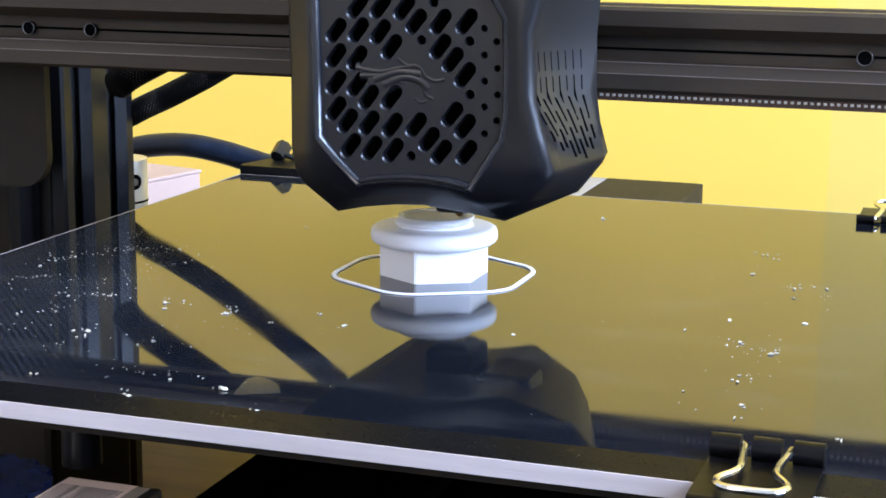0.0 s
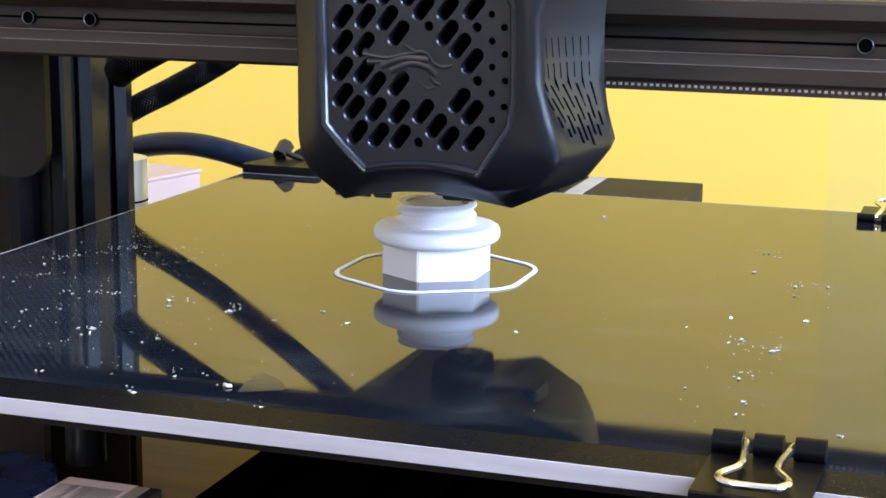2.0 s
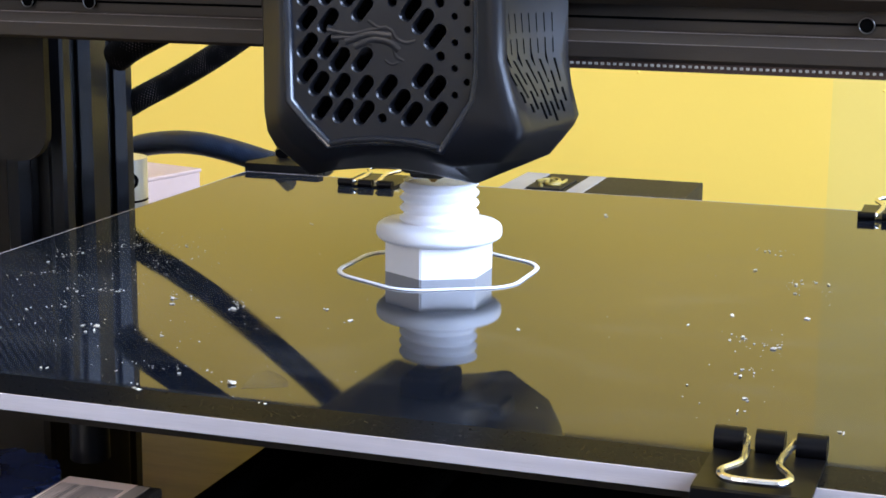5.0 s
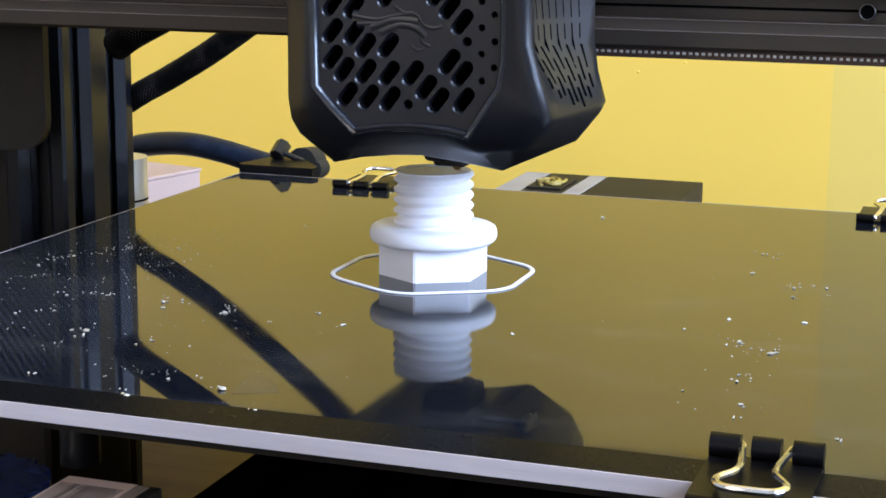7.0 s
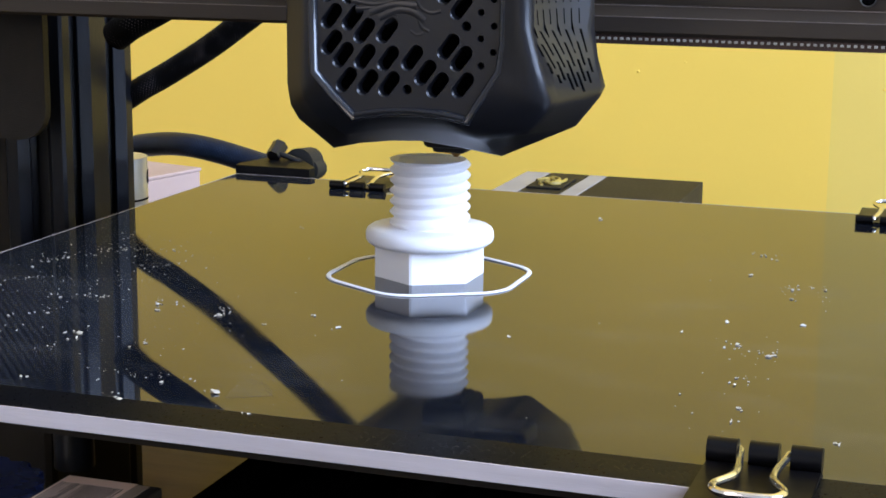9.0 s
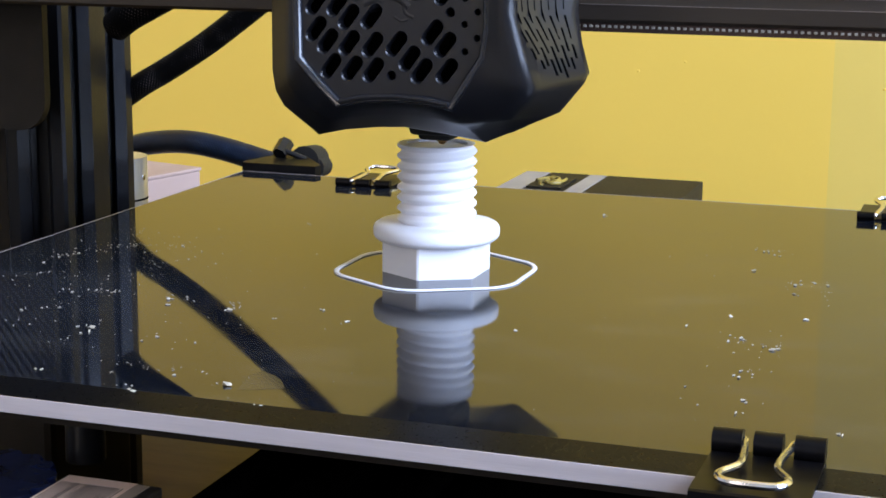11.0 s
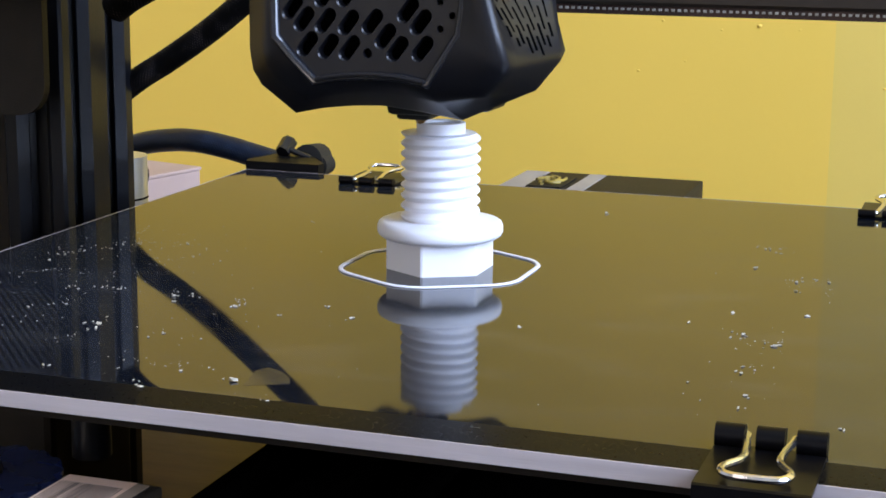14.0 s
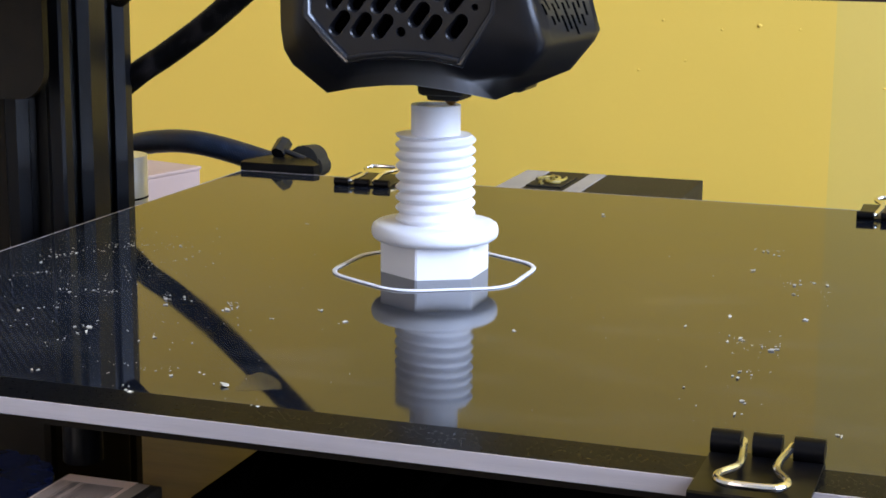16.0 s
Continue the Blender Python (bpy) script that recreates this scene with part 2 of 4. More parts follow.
def add_box(bm, x0, x1, y0, y1, z0, z1, bevel=0.0, m=None):
    r = bmesh.ops.create_cube(bm, size=1)
    vs = r["verts"]
    for v in vs:
        v.co = Vector((x0 + (v.co.x + 0.5) * (x1 - x0), y0 + (v.co.y + 0.5) * (y1 - y0), z0 + (v.co.z + 0.5) * (z1 - z0)))
    if bevel:
        es = list({e for v in vs for e in v.link_edges})
        r = bmesh.ops.bevel(bm, geom=es, offset=bevel, segments=2, profile=0.5, affect="EDGES")
        vs = list({v for f in r["faces"] for v in f.verts} | {v for v in vs if v.is_valid})
    if m:
        bmesh.ops.transform(bm, matrix=m, verts=vs)
    return vs


def box(*a, **k):
    bm = bmesh.new()
    add_box(bm, *a, **k)
    return bm


def add_rod(bm, a, b, r, r2=None, seg=20):
    a, b = Vector(a), Vector(b)
    q = (b - a).to_track_quat("Z", "Y").to_matrix().to_4x4()
    m = Matrix.Translation((a + b) / 2) @ q
    bmesh.ops.create_cone(bm, cap_ends=True, segments=seg, radius1=r, radius2=r if r2 is None else r2, depth=(b - a).length, matrix=m)


def rod(a, b, r, r2=None, seg=20):
    bm = bmesh.new()
    add_rod(bm, a, b, r, r2, seg)
    return bm


def smooth_path(pts, n=10):
    """Catmull-Rom through the points."""
    p = [Vector(q) for q in pts]
    p = [2 * p[0] - p[1]] + p + [2 * p[-1] - p[-2]]
    out = []
    for i in range(1, len(p) - 2):
        for k in range(n):
            t = k / n
            a, b, c, d = p[i - 1:i + 3]
            out.append(0.5 * ((2 * b) + (c - a) * t + (2 * a - 5 * b + 4 * c - d) * t * t + (3 * b - a - 3 * c + d) * t ** 3))
    return out + [p[-2]]


def add_tube(bm, path, r, seg=12, closed=False, uv=False):
    """A round tube along a path, its ends closed; uv runs along and round it in turns of the tube's width."""
    n = len(path)
    tang = [((path[(i + 1) % n] - path[i - 1]) if closed else (path[min(i + 1, n - 1)] - path[max(i - 1, 0)])).normalized() for i in range(n)]
    up = Vector((0.13, 0.21, 0.97))
    rings, lens, run = [], [], 0.0
    for i in range(n):
        side = tang[i].cross(up).normalized()
        up = side.cross(tang[i]).normalized()
        rings.append([bm.verts.new(path[i] + r * (math.cos(2 * math.pi * k / seg) * side + math.sin(2 * math.pi * k / seg) * up)) for k in range(seg)])
        lens.append(run)
        run += (path[(i + 1) % n] - path[i]).length
    lay = bm.loops.layers.uv.verify() if uv else None
    for i in range(n if closed else n - 1):
        j = (i + 1) % n
        for k in range(seg):
            k2 = (k + 1) % seg
            f = bm.faces.new((rings[i][k], rings[i][k2], rings[j][k2], rings[j][k]))
            if uv:
                l2 = lens[i] + (path[j] - path[i]).length
                for lp, (u, v) in zip(f.loops, ((lens[i], k), (lens[i], k + 1), (l2, k + 1), (l2, k))):
                    lp[lay].uv = (u / (2 * r), v / seg * math.pi)
    if not closed:
        bm.faces.new(rings[0][::-1])
        bm.faces.new(rings[-1])


def tube(path, r, seg=12, closed=False, uv=False):
    bm = bmesh.new()
    add_tube(bm, path, r, seg, closed, uv)
    return bm


def prism(poly, d0, d1, axis="y"):
    """A polygon of (u, v) pushed through from d0 to d1 along an axis."""
    def at(u, v, d):
        return {"x": (d, u, v), "y": (u, d, v), "z": (u, v, d)}[axis]
    bm = bmesh.new()
    a = [bm.verts.new(at(u, v, d0)) for u, v in poly]
    b = [bm.verts.new(at(u, v, d1)) for u, v in poly]
    bm.faces.new(a)
    bm.faces.new(b[::-1])
    for i in range(len(poly)):
        j = (i + 1) % len(poly)
        bm.faces.new((a[i], b[i], b[j], a[j]))
    return bm


def rounded(x0, x1, z0, z1, r, n=6):
    out = []
    for cx, cz, a0 in ((x1 - r, z1 - r, 0), (x0 + r, z1 - r, 90), (x0 + r, z0 + r, 180), (x1 - r, z0 + r, 270)):
        out += [(cx + r * math.cos(radians(a0 + 90 * k / n)), cz + r * math.sin(radians(a0 + 90 * k / n))) for k in range(n + 1)]
    return out


def v_slot(w, h):
    """The section of an extruded V-slot bar, w by h, with one slot for each 20 of a side."""
    notch = [(-5.6, 0), (-3.1, 2.5), (-3.1, 2.9), (-5.6, 2.9), (-5.6, 3.7), (-2.9, 6.2), (2.9, 6.2), (5.6, 3.7), (5.6, 2.9), (3.1, 2.9), (3.1, 2.5), (5.6, 0)]
    out = []
    for side in range(4):
        length = w if side % 2 == 0 else h
        half = (h if side % 2 == 0 else w) / 2
        line = [(-length / 2 + 0.8, 0), ]
        for k in range(int(length // 20)):
            c = -length / 2 + 10 + 20 * k
            line += [(c + u, d) for u, d in notch]
        line += [(length / 2 - 0.8, 0)]
        for u, d in line:
            x, y = u, -half + d
            for _ in range(side):
                x, y = -y, x
            out.append((x, y))
    return out


# ---- the room ----
def slab(name, x0, x1, y0, y1, z0, z1, mat, label, category):
    ob = part(name, box(x0, x1, y0, y1, z0, z1), mat)
    return tagged(ob, label, category, kind="structure")


slab("wall_north", -1600, 40, 330, 430, -850, 1750, YELLOW, "bright yellow painted plaster wall behind the printer", "wall")
slab("wall_north_pier", 40, 1300, 330, 430, -850, 1750, PALE, "slightly paler yellow stretch of the plaster wall", "wall")
slab("wall_west", -1700, -1600, -1900, 430, -850, 1750, ROOM_WHITE, "off-white painted side wall of the room", "wall")
slab("floor", -1600, 1200, -1800, 330, -950, -850, FLOOR_WOOD, "oak plank floor of the room", "floor")
slab("ceiling", -1700, 1300, -1900, 430, 1750, 1850, WHITE_CEIL, "plain white painted ceiling", "ceiling")


def wall_with_opening(name, axis, at0, at1, u0, u1, o0, o1, zo0, zo1, label):
    """A wall across one axis, with an opening for a window through it."""
    bm = bmesh.new()
    for a, b, c, d in ((u0, o0, -850, 1750), (o1, u1, -850, 1750), (o0, o1, -850, zo0), (o0, o1, zo1, 1750)):
        if axis == "x":
            add_box(bm, at0, at1, a, b, c, d)
        else:
            add_box(bm, a, b, at0, at1, c, d)
    return tagged(part(name, bm, ROOM_WHITE), label, "wall", kind="structure")


wall_with_opening("wall_east", "x", 1200, 1300, -1900, 327, -1000, 60, 150, 1420, "off-white side wall with a tall window")
# The rear opening is added, to go with the warm fill.
wall_with_opening("wall_south", "y", -1900, -1800, -1600, 1200, -1010, -230, 110, 1130, "off-white rear wall with an added window")


def window(name, axis, at, u0, u1, z0, z1):
    ob = thing(name, "white painted window frame in the wall", "window", kind="structure")
    for a, b, c, d in ((u0, u0 + 40, z0, z1), (u1 - 40, u1, z0, z1), (u0 + 40, u1 - 40, z0, z0 + 40), (u0 + 40, u1 - 40, z1 - 40, z1)):
        bm = box(at, at + 40, a, b, c, d, bevel=3) if axis == "x" else box(a, b, at, at + 40, c, d, bevel=3)
        part("window_frame", bm, WINDOW_WHITE, ob)


window("window_1", "x", 1230, -1000, 60, 150, 1420)
# Frame for the added rear opening.
window("added_window", "y", -1870, -1010, -230, 110, 1130)

# nibs of old paint on the wall
nb = bmesh.new()
for nx, nz, nr in ((-38.7, 15.4, 0.7), (-19.4, 19.9, 0.6), (10.1, 35.0, 1.1), (-5.0, 33.0, 0.6), (26.0, 34.0, 0.6), (-29.0, 36.0, 0.7), (60.0, 12.0, 0.6), (-90.0, 22.0, 0.5)):
    bmesh.ops.create_icosphere(nb, subdivisions=2, radius=1, matrix=Matrix.Translation((nx, 330, nz)) @ Matrix.Diagonal((nr, nr * 0.5, nr * 0.8, 1)))
tagged(part("paint_nibs", nb, YELLOW, smooth=True), "small raised nibs of yellow paint on the wall", "paint nibs", kind="stuff")

# table under the printer
table = thing("table", "varnished brown wooden table under the printer", "table")
part("tabletop", box(-560, 620, -420, 318, -138, -108, bevel=3), TABLE_WOOD, table)
for lx, ly in ((-520, -380), (580, -380), (-520, 280), (580, 280)):
    part("leg", box(lx - 25, lx + 25, ly - 25, ly + 25, -850, -138, bevel=3), TABLE_WOOD, table)

# ---- the printer's frame ----
frame_thing = thing("printer_frame", "black anodised aluminium printer frame with slotted upright", "printer frame", 0, 0, -108)
Z0 = 108  # the frame's own height zero is the tabletop
col = [(x - 156.2, y + 83.2) for x, y in v_slot(20, 40)]
part("upright", prism(col, 0, 330 + Z0, "z"), ALU_BLACK, frame_thing, "slotted black upright extrusion")
# The rail's colour carries the shade under the bed.
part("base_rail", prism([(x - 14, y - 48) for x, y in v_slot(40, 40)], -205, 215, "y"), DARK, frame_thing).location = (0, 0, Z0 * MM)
# Added black filler covers the bright sliver left of the upright.
part("sliver_filler", box(-215, -168.4, 70, 96, 0, 330 + Z0), PLATE_BLACK, frame_thing)
# Added dark mass that keeps the table's left side from showing lit.
part("side_filler", box(-190, -95, -30, 7, 0, 93, bevel=2), PLATE_BLACK, frame_thing, "dark filler block added left of the base")
# Added block that blacks out the space right of the rail.
part("base_filler", box(7, 150, -205, 190, 0, 74, bevel=2), DARK, frame_thing, "black filler block added under the bed")
part("base_box", box(-50.5, -31, -150, -95.2, 0, 87.6, bevel=0.6), PLATE_BLACK, frame_thing, "black sheet steel base housing")
for fy in (-190, 200):
    part("foot", rod((-14, fy, 0), (-14, fy, 41), 12, 11), RUBBER, frame_thing)

# paper label on the base housing
label_ob = thing("barcode_label", "off-white paper label with black bars on the base housing", "label", -41.3, -101.9, -20.4)
# Paper and grey edge carry the warm light in their colours.
part("paper", box(-8.4, 5.6, -14, 6.0, 0, 0.1), LABEL_PAPER, label_ob)
part("grey_edge", box(5.6, 8.2, -14, 5.6, 0, 0.1), material("grey_tape", (0.30, 0.215, 0.15), None, 0.5), label_ob)
rng = random.Random(5)
x = -7.8
while x < 4.4:
    w = rng.choice((0.14, 0.14, 0.24, 0.36))
    part("bar", box(x, x + w, -14, 2.6, 0.1, 0.13), INK, label_ob)
    x += w + rng.choice((0.18, 0.24, 0.36))

# lead screw with its coupler
screw = thing("lead_screw", "steel lead screw with a grey clamp coupler", "lead screw", -163.4, 121, -60)
part("rod", rod((0, 0, 30), (0, 0, 390), 3.5), STEEL, screw, smooth=True)
cp = rod((0, 0, 30), (0, 0, 62), 10.2, seg=48)
part("coupler", cp, ZINC, screw, "grey aluminium clamp coupler", smooth=True)
# A near-black ring paints the slit's shade.
part("coupler_slit", rod((0, 0, 48.2), (0, 0, 48.9), 10.26, seg=48), DARK, screw)
def round_screw(name, az, z, r, mat, label):
    """A screw that sits in the coupler's side at an angle round it."""
    u = Vector((math.cos(radians(az)), math.sin(radians(az)), 0))
    a, b = u * 8.2, u * 10.34
    ob = part(name, rod((a.x, a.y, z), (b.x, b.y, z), r, seg=24), mat, screw, label)
    c = u * 10.42
    part("socket", rod((b.x, b.y, z), (c.x, c.y, z), r * 0.5, seg=6), DULL_STEEL if mat is DARK else DARK, ob)


round_screw("clamp_screw", -24, 55.3, 2.5, DARK, "black socket screw sunk in the coupler")
round_screw("set_screw", 80, 55.6, 0.9, STEEL, "tiny bright set screw")
part("shaft", rod((0, 0, -48), (0, 0, 30), 2.6), STEEL, screw)

# ---- things behind the printer ----
carton = thing("product_carton", "black carton with two grey bands and a gold emblem", "carton", -35.5, 252, -108)
for x0, x1, mm in ((-35, -25.2, CARD_GREY), (-25.2, -9.5, CARD_BLACK), (-9.5, -2.6, CARD_GREY), (-2.6, 34.6, CARD_BLACK)):
    part("band" if mm is CARD_GREY else "panel", box(x0, x1, -25, 25, 0, 87.8, bevel=0.5), mm, carton, "grey card band" if mm is CARD_GREY else "")
part("emblem_plate", box(-24.2, -11, -14, 10, 87.8, 88.6, bevel=0.3), CARD_BLACK, carton)
em = bmesh.new()
for k in range(5):
    a0 = 2 * math.pi * k / 5
    curl = [(-17.6 + (1.2 + 1.05 * q) * math.cos(a0 + 0.5 * q), -2 + (2.2 + 1.9 * q) * math.sin(a0 + 0.5 * q), 88.9 + 0.25 * (k % 2)) for q in range(5)]
    add_tube(em, smooth_path(curl, 4), 0.62, 8)
part("emblem", em, CARD_GOLD, carton, "gold printed emblem")

wbox = thing("white_box", "small off-white cardboard box against the wall", "box", -226, 224, -108)
wbox.rotation_euler = (0, 0, radians(-14.2))
part("body", box(-30, 30, -40, 20, 0, 86.6, bevel=0.6), CARD_WHITE, wbox)
part("lid", box(-30.4, 30.4, -40.4, 20.4, 86.6, 88, bevel=0.4), CARD_WHITE, wbox)


# ---- the gantry ----
# its own zero is the nozzle's height
gantry = thing("gantry", "black slotted aluminium cross beam with a toothed belt", "gantry", 0, 0, 13.9)
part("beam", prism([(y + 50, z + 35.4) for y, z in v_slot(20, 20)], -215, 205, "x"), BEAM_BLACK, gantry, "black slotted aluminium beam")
bb = bmesh.new()
add_box(bb, -20, 200, 41.3, 46.6, 23.2, 25.35)
part("belt", bb, BELT_BACK, gantry, "black toothed rubber belt")
bt = bmesh.new()
for k in range(146):
    xx = -20 + 1.5 * k
    add_box(bt, xx, xx + 0.7, 40.7, 41.3, 24.25, 24.8)
tagged(part("belt_teeth", bt, BELT_TOOTH, gantry, "belt teeth with pale glints in their colour"), kind="stuff")
for sx in (-144.7, -125.8, 75.2):
    sc = part("screw", tube([Vector((sx + 1.75 * math.cos(2 * math.pi * k / 24), 44.8, 35.1 + 1.75 * math.sin(2 * math.pi * k / 24))) for k in range(24)], 0.16, 8, closed=True), DULL_STEEL, gantry, "small dull steel screw head", smooth=True)
    part("socket", rod((sx, 44.9, 35.1), (sx, 47, 35.1), 1.7), DARK, sc)
# The groove's shade, put in as a near-black strip.
part("slot_line", box(-215, 205, 45.9, 46.4, 34.9, 35.5), DARK, gantry)
# Bevel highlights of the lower lip, put in as pale strips.
for y0, z0 in ((39.86, 29.62), (42.2, 32.2)):
    part("edge_highlight", box(-215, 205, y0, y0 + 0.2, z0, z0 + 0.2), EDGE_HIGHLIGHT, gantry, "thin strip painting the highlight on an extrusion edge")
part("bracket", prism(rounded(-196, -150.1, -11.6, 47, 9), 60.2, 63.0, "y"), PLATE_BLACK, gantry, "black coated bracket plate with rounded corners")
GANTRY_SIZE = 0.967
for piece in gantry.children_recursive:
    piece.data.transform(Matrix.Scale(GANTRY_SIZE, 4))


# ---- the print head ----
# its own zero is the nozzle's tip
PANEL_LINE = [(-18.9, 56), (-18.8, 49.6), (-18.4, 36.0), (-18.2, 21.7), (-16.6, 19.9), (-14.2, 17.3), (-9.4, 12.7), (-4.8, 13.7), (-0.9, 14.1), (4.6, 14.3), (10.0, 14.1), (15.0, 13.1),
              (18.4, 18.5), (20.4, 21.6), (21.4, 23.1), (22.2, 28.7), (22.2, 36.5), (21.9, 46.8), (19.4, 51.0), (19.4, 56)]
RIDGE_LINE = [(-22.0, -37, 57), (-21.9, -37, 49.4), (-21.4, -37, 35.1), (-21.4, -37, 19.2), (-20.5, -37, 15.9), (-18.0, -37, 12.8), (-12.1, -36, 9.0), (-7.3, -35, 9.9), (-2.3, -35, 10.7), (3.2, -35, 11.0),
              (9.3, -35, 10.7), (15.9, -35, 9.5), (25.6, -36, 10.7), (30.4, -39, 15.6), (31.2, -39, 17.5), (29.4, -40, 23.7), (27.3, -40, 31.3), (26.8, -40, 44.3), (28.8, -40, 50.9), (30.4, -39, 58)]
RIM_LINE = [(-27.5, -32, 60), (-27.2, -32, 49.0), (-26.7, -32, 33.9), (-26.7, -32, 18.3), (-26.0, -32, 14.0), (-24.1, -32, 11.0), (-16.7, -31, 5.2), (-11.1, -30, 6.4), (-4.6, -29, 7.1), (1.7, -29, 7.4),
            (10.4, -29, 6.5), (19.3, -29, 5.2), (33.1, -23, 11.3), (37.5, -21, 17.2), (38.3, -20, 19.4), (36.1, -18, 25.2), (35.0, -17, 30.9), (34.7, -17, 43.0), (35.2, -17, 49.9), (36.5, -17, 60)]
SLOTS = [(-9.6, 48.5), (-4.7, 48.6), (0.4, 48.5), (2.9, 45.8), (8.0, 45.9), (13.4, 46.1), (-14.2, 43.5), (-9.4, 43.7), (-4.7, 43.5), (-2.3, 40.6), (8.0, 41.0),
         (-14.3, 38.4), (-9.7, 38.1), (10.6, 38.5), (-14.3, 33.0), (-9.7, 32.8), (13.2, 35.6), (-14.3, 27.7), (-7.2, 30.3), (-2.3, 30.5), (-11.8, 25.3), (-7.1, 25.1),
         (-2.1, 24.9), (3.0, 25.2), (10.6, 27.7), (-11.1, 20.3), (-6.5, 20.0), (-1.9, 19.8), (5.8, 22.4), (13.3, 25.4), (8.4, 20.0), (13.7, 20.2)]
ROUNDS = [(6.6, 49.7), (4.1, 42.2), (14.1, 42.3), (17.1, 44.9), (19.7, 42.4), (17.2, 39.7), (19.9, 37.2), (17.3, 34.6), (14.3, 31.8), (20.0, 32.0), (17.3, 29.5),
          (19.9, 26.9), (17.4, 24.2), (2.0, 18.9)]
YP, YB = -39.0, 8.0


def capsule(cx, cz, half, r, ang, n=7):
    out = []
    ca, sa = math.cos(radians(ang)), math.sin(radians(ang))
    for end, a0 in ((1, -90), (-1, 90)):
        for k in range(n + 1):
            a = radians(a0 + 180 * k / n)
            u, v = end * half + r * math.cos(a), r * math.sin(a)
            out.append((cx + u * ca - v * sa, cz + u * sa + v * ca))
    return out


def offset_line(line, d):
    """A closed outline moved inwards by d (it runs anticlockwise as seen from the front)."""
    out = []
    n = len(line)
    for i in range(n):
        p, q, r = Vector(line[i - 1]), Vector(line[i]), Vector(line[(i + 1) % n])
        a, b = (q - p).normalized(), (r - q).normalized()
        na, nb = Vector((-a.y, a.x)), Vector((-b.y, b.x))
        m = (na + nb).normalized()
        out.append(tuple(q + m * d / max(0.4, m.dot(na))))
    return out


def print_head():
    head = thing("print_head", "black moulded plastic print head cover with slotted vents", "print head", -8.0, 3, 13.9)
    # the cover: panel edge, ridge, widest line, and the back
    bm = bmesh.new()
    n = len(RIM_LINE)

    def between(a, b, k, out=0.0):
        return [(p[0] + (q[0] - p[0]) * k, p[1] + (q[1] - p[1]) * k - out, p[2] + (q[2] - p[2]) * k) for p, q in zip(a, b)]
    panel = [(x, YP, z) for x, z in PANEL_LINE]
    back = [(x * (0.97 if x < 0 else 0.70), YB + 10, z + 0.8) for x, _, z in RIM_LINE]
    # the front edge is rounded over, the upper right flank is a shallow scoop
    near, far = between(panel, RIDGE_LINE, 0.62, 0.3), between(RIDGE_LINE, RIM_LINE, 0.10)
    round_over = []
    for k in (0.2, 0.4, 0.6, 0.8):
        round_over.append([tuple((1 - k) ** 2 * a + 2 * k * (1 - k) * b + k * k * c for a, b, c in zip(p, q, r)) for p, q, r in zip(near, RIDGE_LINE, far)])
    side = [[(x - (scoop(u, z) if x > 20 else 0), y, z) for x, y, z in between(RIDGE_LINE, RIM_LINE, u)] for u in (0.2, 0.35, 0.5, 0.65, 0.8, 0.92)]
    lines = [panel, between(panel, RIDGE_LINE, 0.35, 0.35), near, *round_over, far, *side, RIM_LINE, between(RIM_LINE, back, 0.06), back, [(x * 0.9, y, 4 + (z - 4) * 0.93) for x, y, z in back], [(x * 0.8, -16, 4 + (z - 4) * 0.9) for x, y, z in back]]
    rows = [[bm.verts.new(c) for c in ln] for ln in lines]
    for r0, r1 in zip(rows, rows[1:]):
        for i in range(n):
            bm.faces.new((r0[i], r0[(i + 1) % n], r1[(i + 1) % n], r1[i]))
    part("cover", bm, PLASTIC, head, "black moulded plastic cover", smooth=True, sharp=52)
    # Added plate hides the cover's lit inner faces, near-black for their shade.
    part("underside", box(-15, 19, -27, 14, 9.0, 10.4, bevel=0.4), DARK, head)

    # the recess's bevelled wall, and the vented panel at its bottom with holes cut through
    yq = YP + 1.2
    inset = offset_line(PANEL_LINE, 1.1)
    inset[0], inset[-1] = (-18.6, 56), (19.2, 56)
    bm = bmesh.new()
    rim = offset_line(PANEL_LINE, -0.7)
    rim[0], rim[-1] = (-19.6, 56), (20.1, 56)
    section = [(0.0, YP + 0.35), (0.06, YP + 0.05), (0.16, YP - 0.08), (0.30, YP - 0.10)]
    section += [(0.30 + 0.70 * math.sin(math.pi / 2 * k / 6), YP - 0.10 + (yq - YP + 0.10) * (1 - math.cos(math.pi / 2 * k / 6))) for k in range(1, 7)]
    steps = [[bm.verts.new((x0 + (x1 - x0) * u, y, z0 + (z1 - z0) * u)) for (x0, z0), (x1, z1) in zip(rim, inset)] for u, y in section]
    for outer, inner in zip(steps, steps[1:]):
        for i in range(len(outer)):
            k = (i + 1) % len(outer)
            bm.faces.new((outer[i], outer[k], inner[k], inner[i]))
    part("panel_bevel", bm, BEVEL_BLACK, head, "glossy bevel round the sunk front panel", smooth=True, sharp=40)
    bm = bmesh.new()
    loops = [inset]
    loops += [capsule(x, z, 1.6, 1.42, 52) for x, z in SLOTS]
    loops += [capsule(x, z, 0.01, 1.0 if x < 14.5 else 0.72, 0) for x, z in ROUNDS]
    edges, backs = [], []
    for lp in loops:
        vs = [bm.verts.new((x, yq, z)) for x, z in lp]
        edges += [bm.edges.new((vs[i], vs[(i + 1) % len(vs)])) for i in range(len(vs))]
        backs.append(vs)
    bmesh.ops.triangle_fill(bm, use_beauty=True, use_dissolve=False, edges=edges)
    for lp, vs in zip(loops[1:], backs[1:]):
        cx, cz = sum(p[0] for p in lp) / len(lp), sum(p[1] for p in lp) / len(lp)
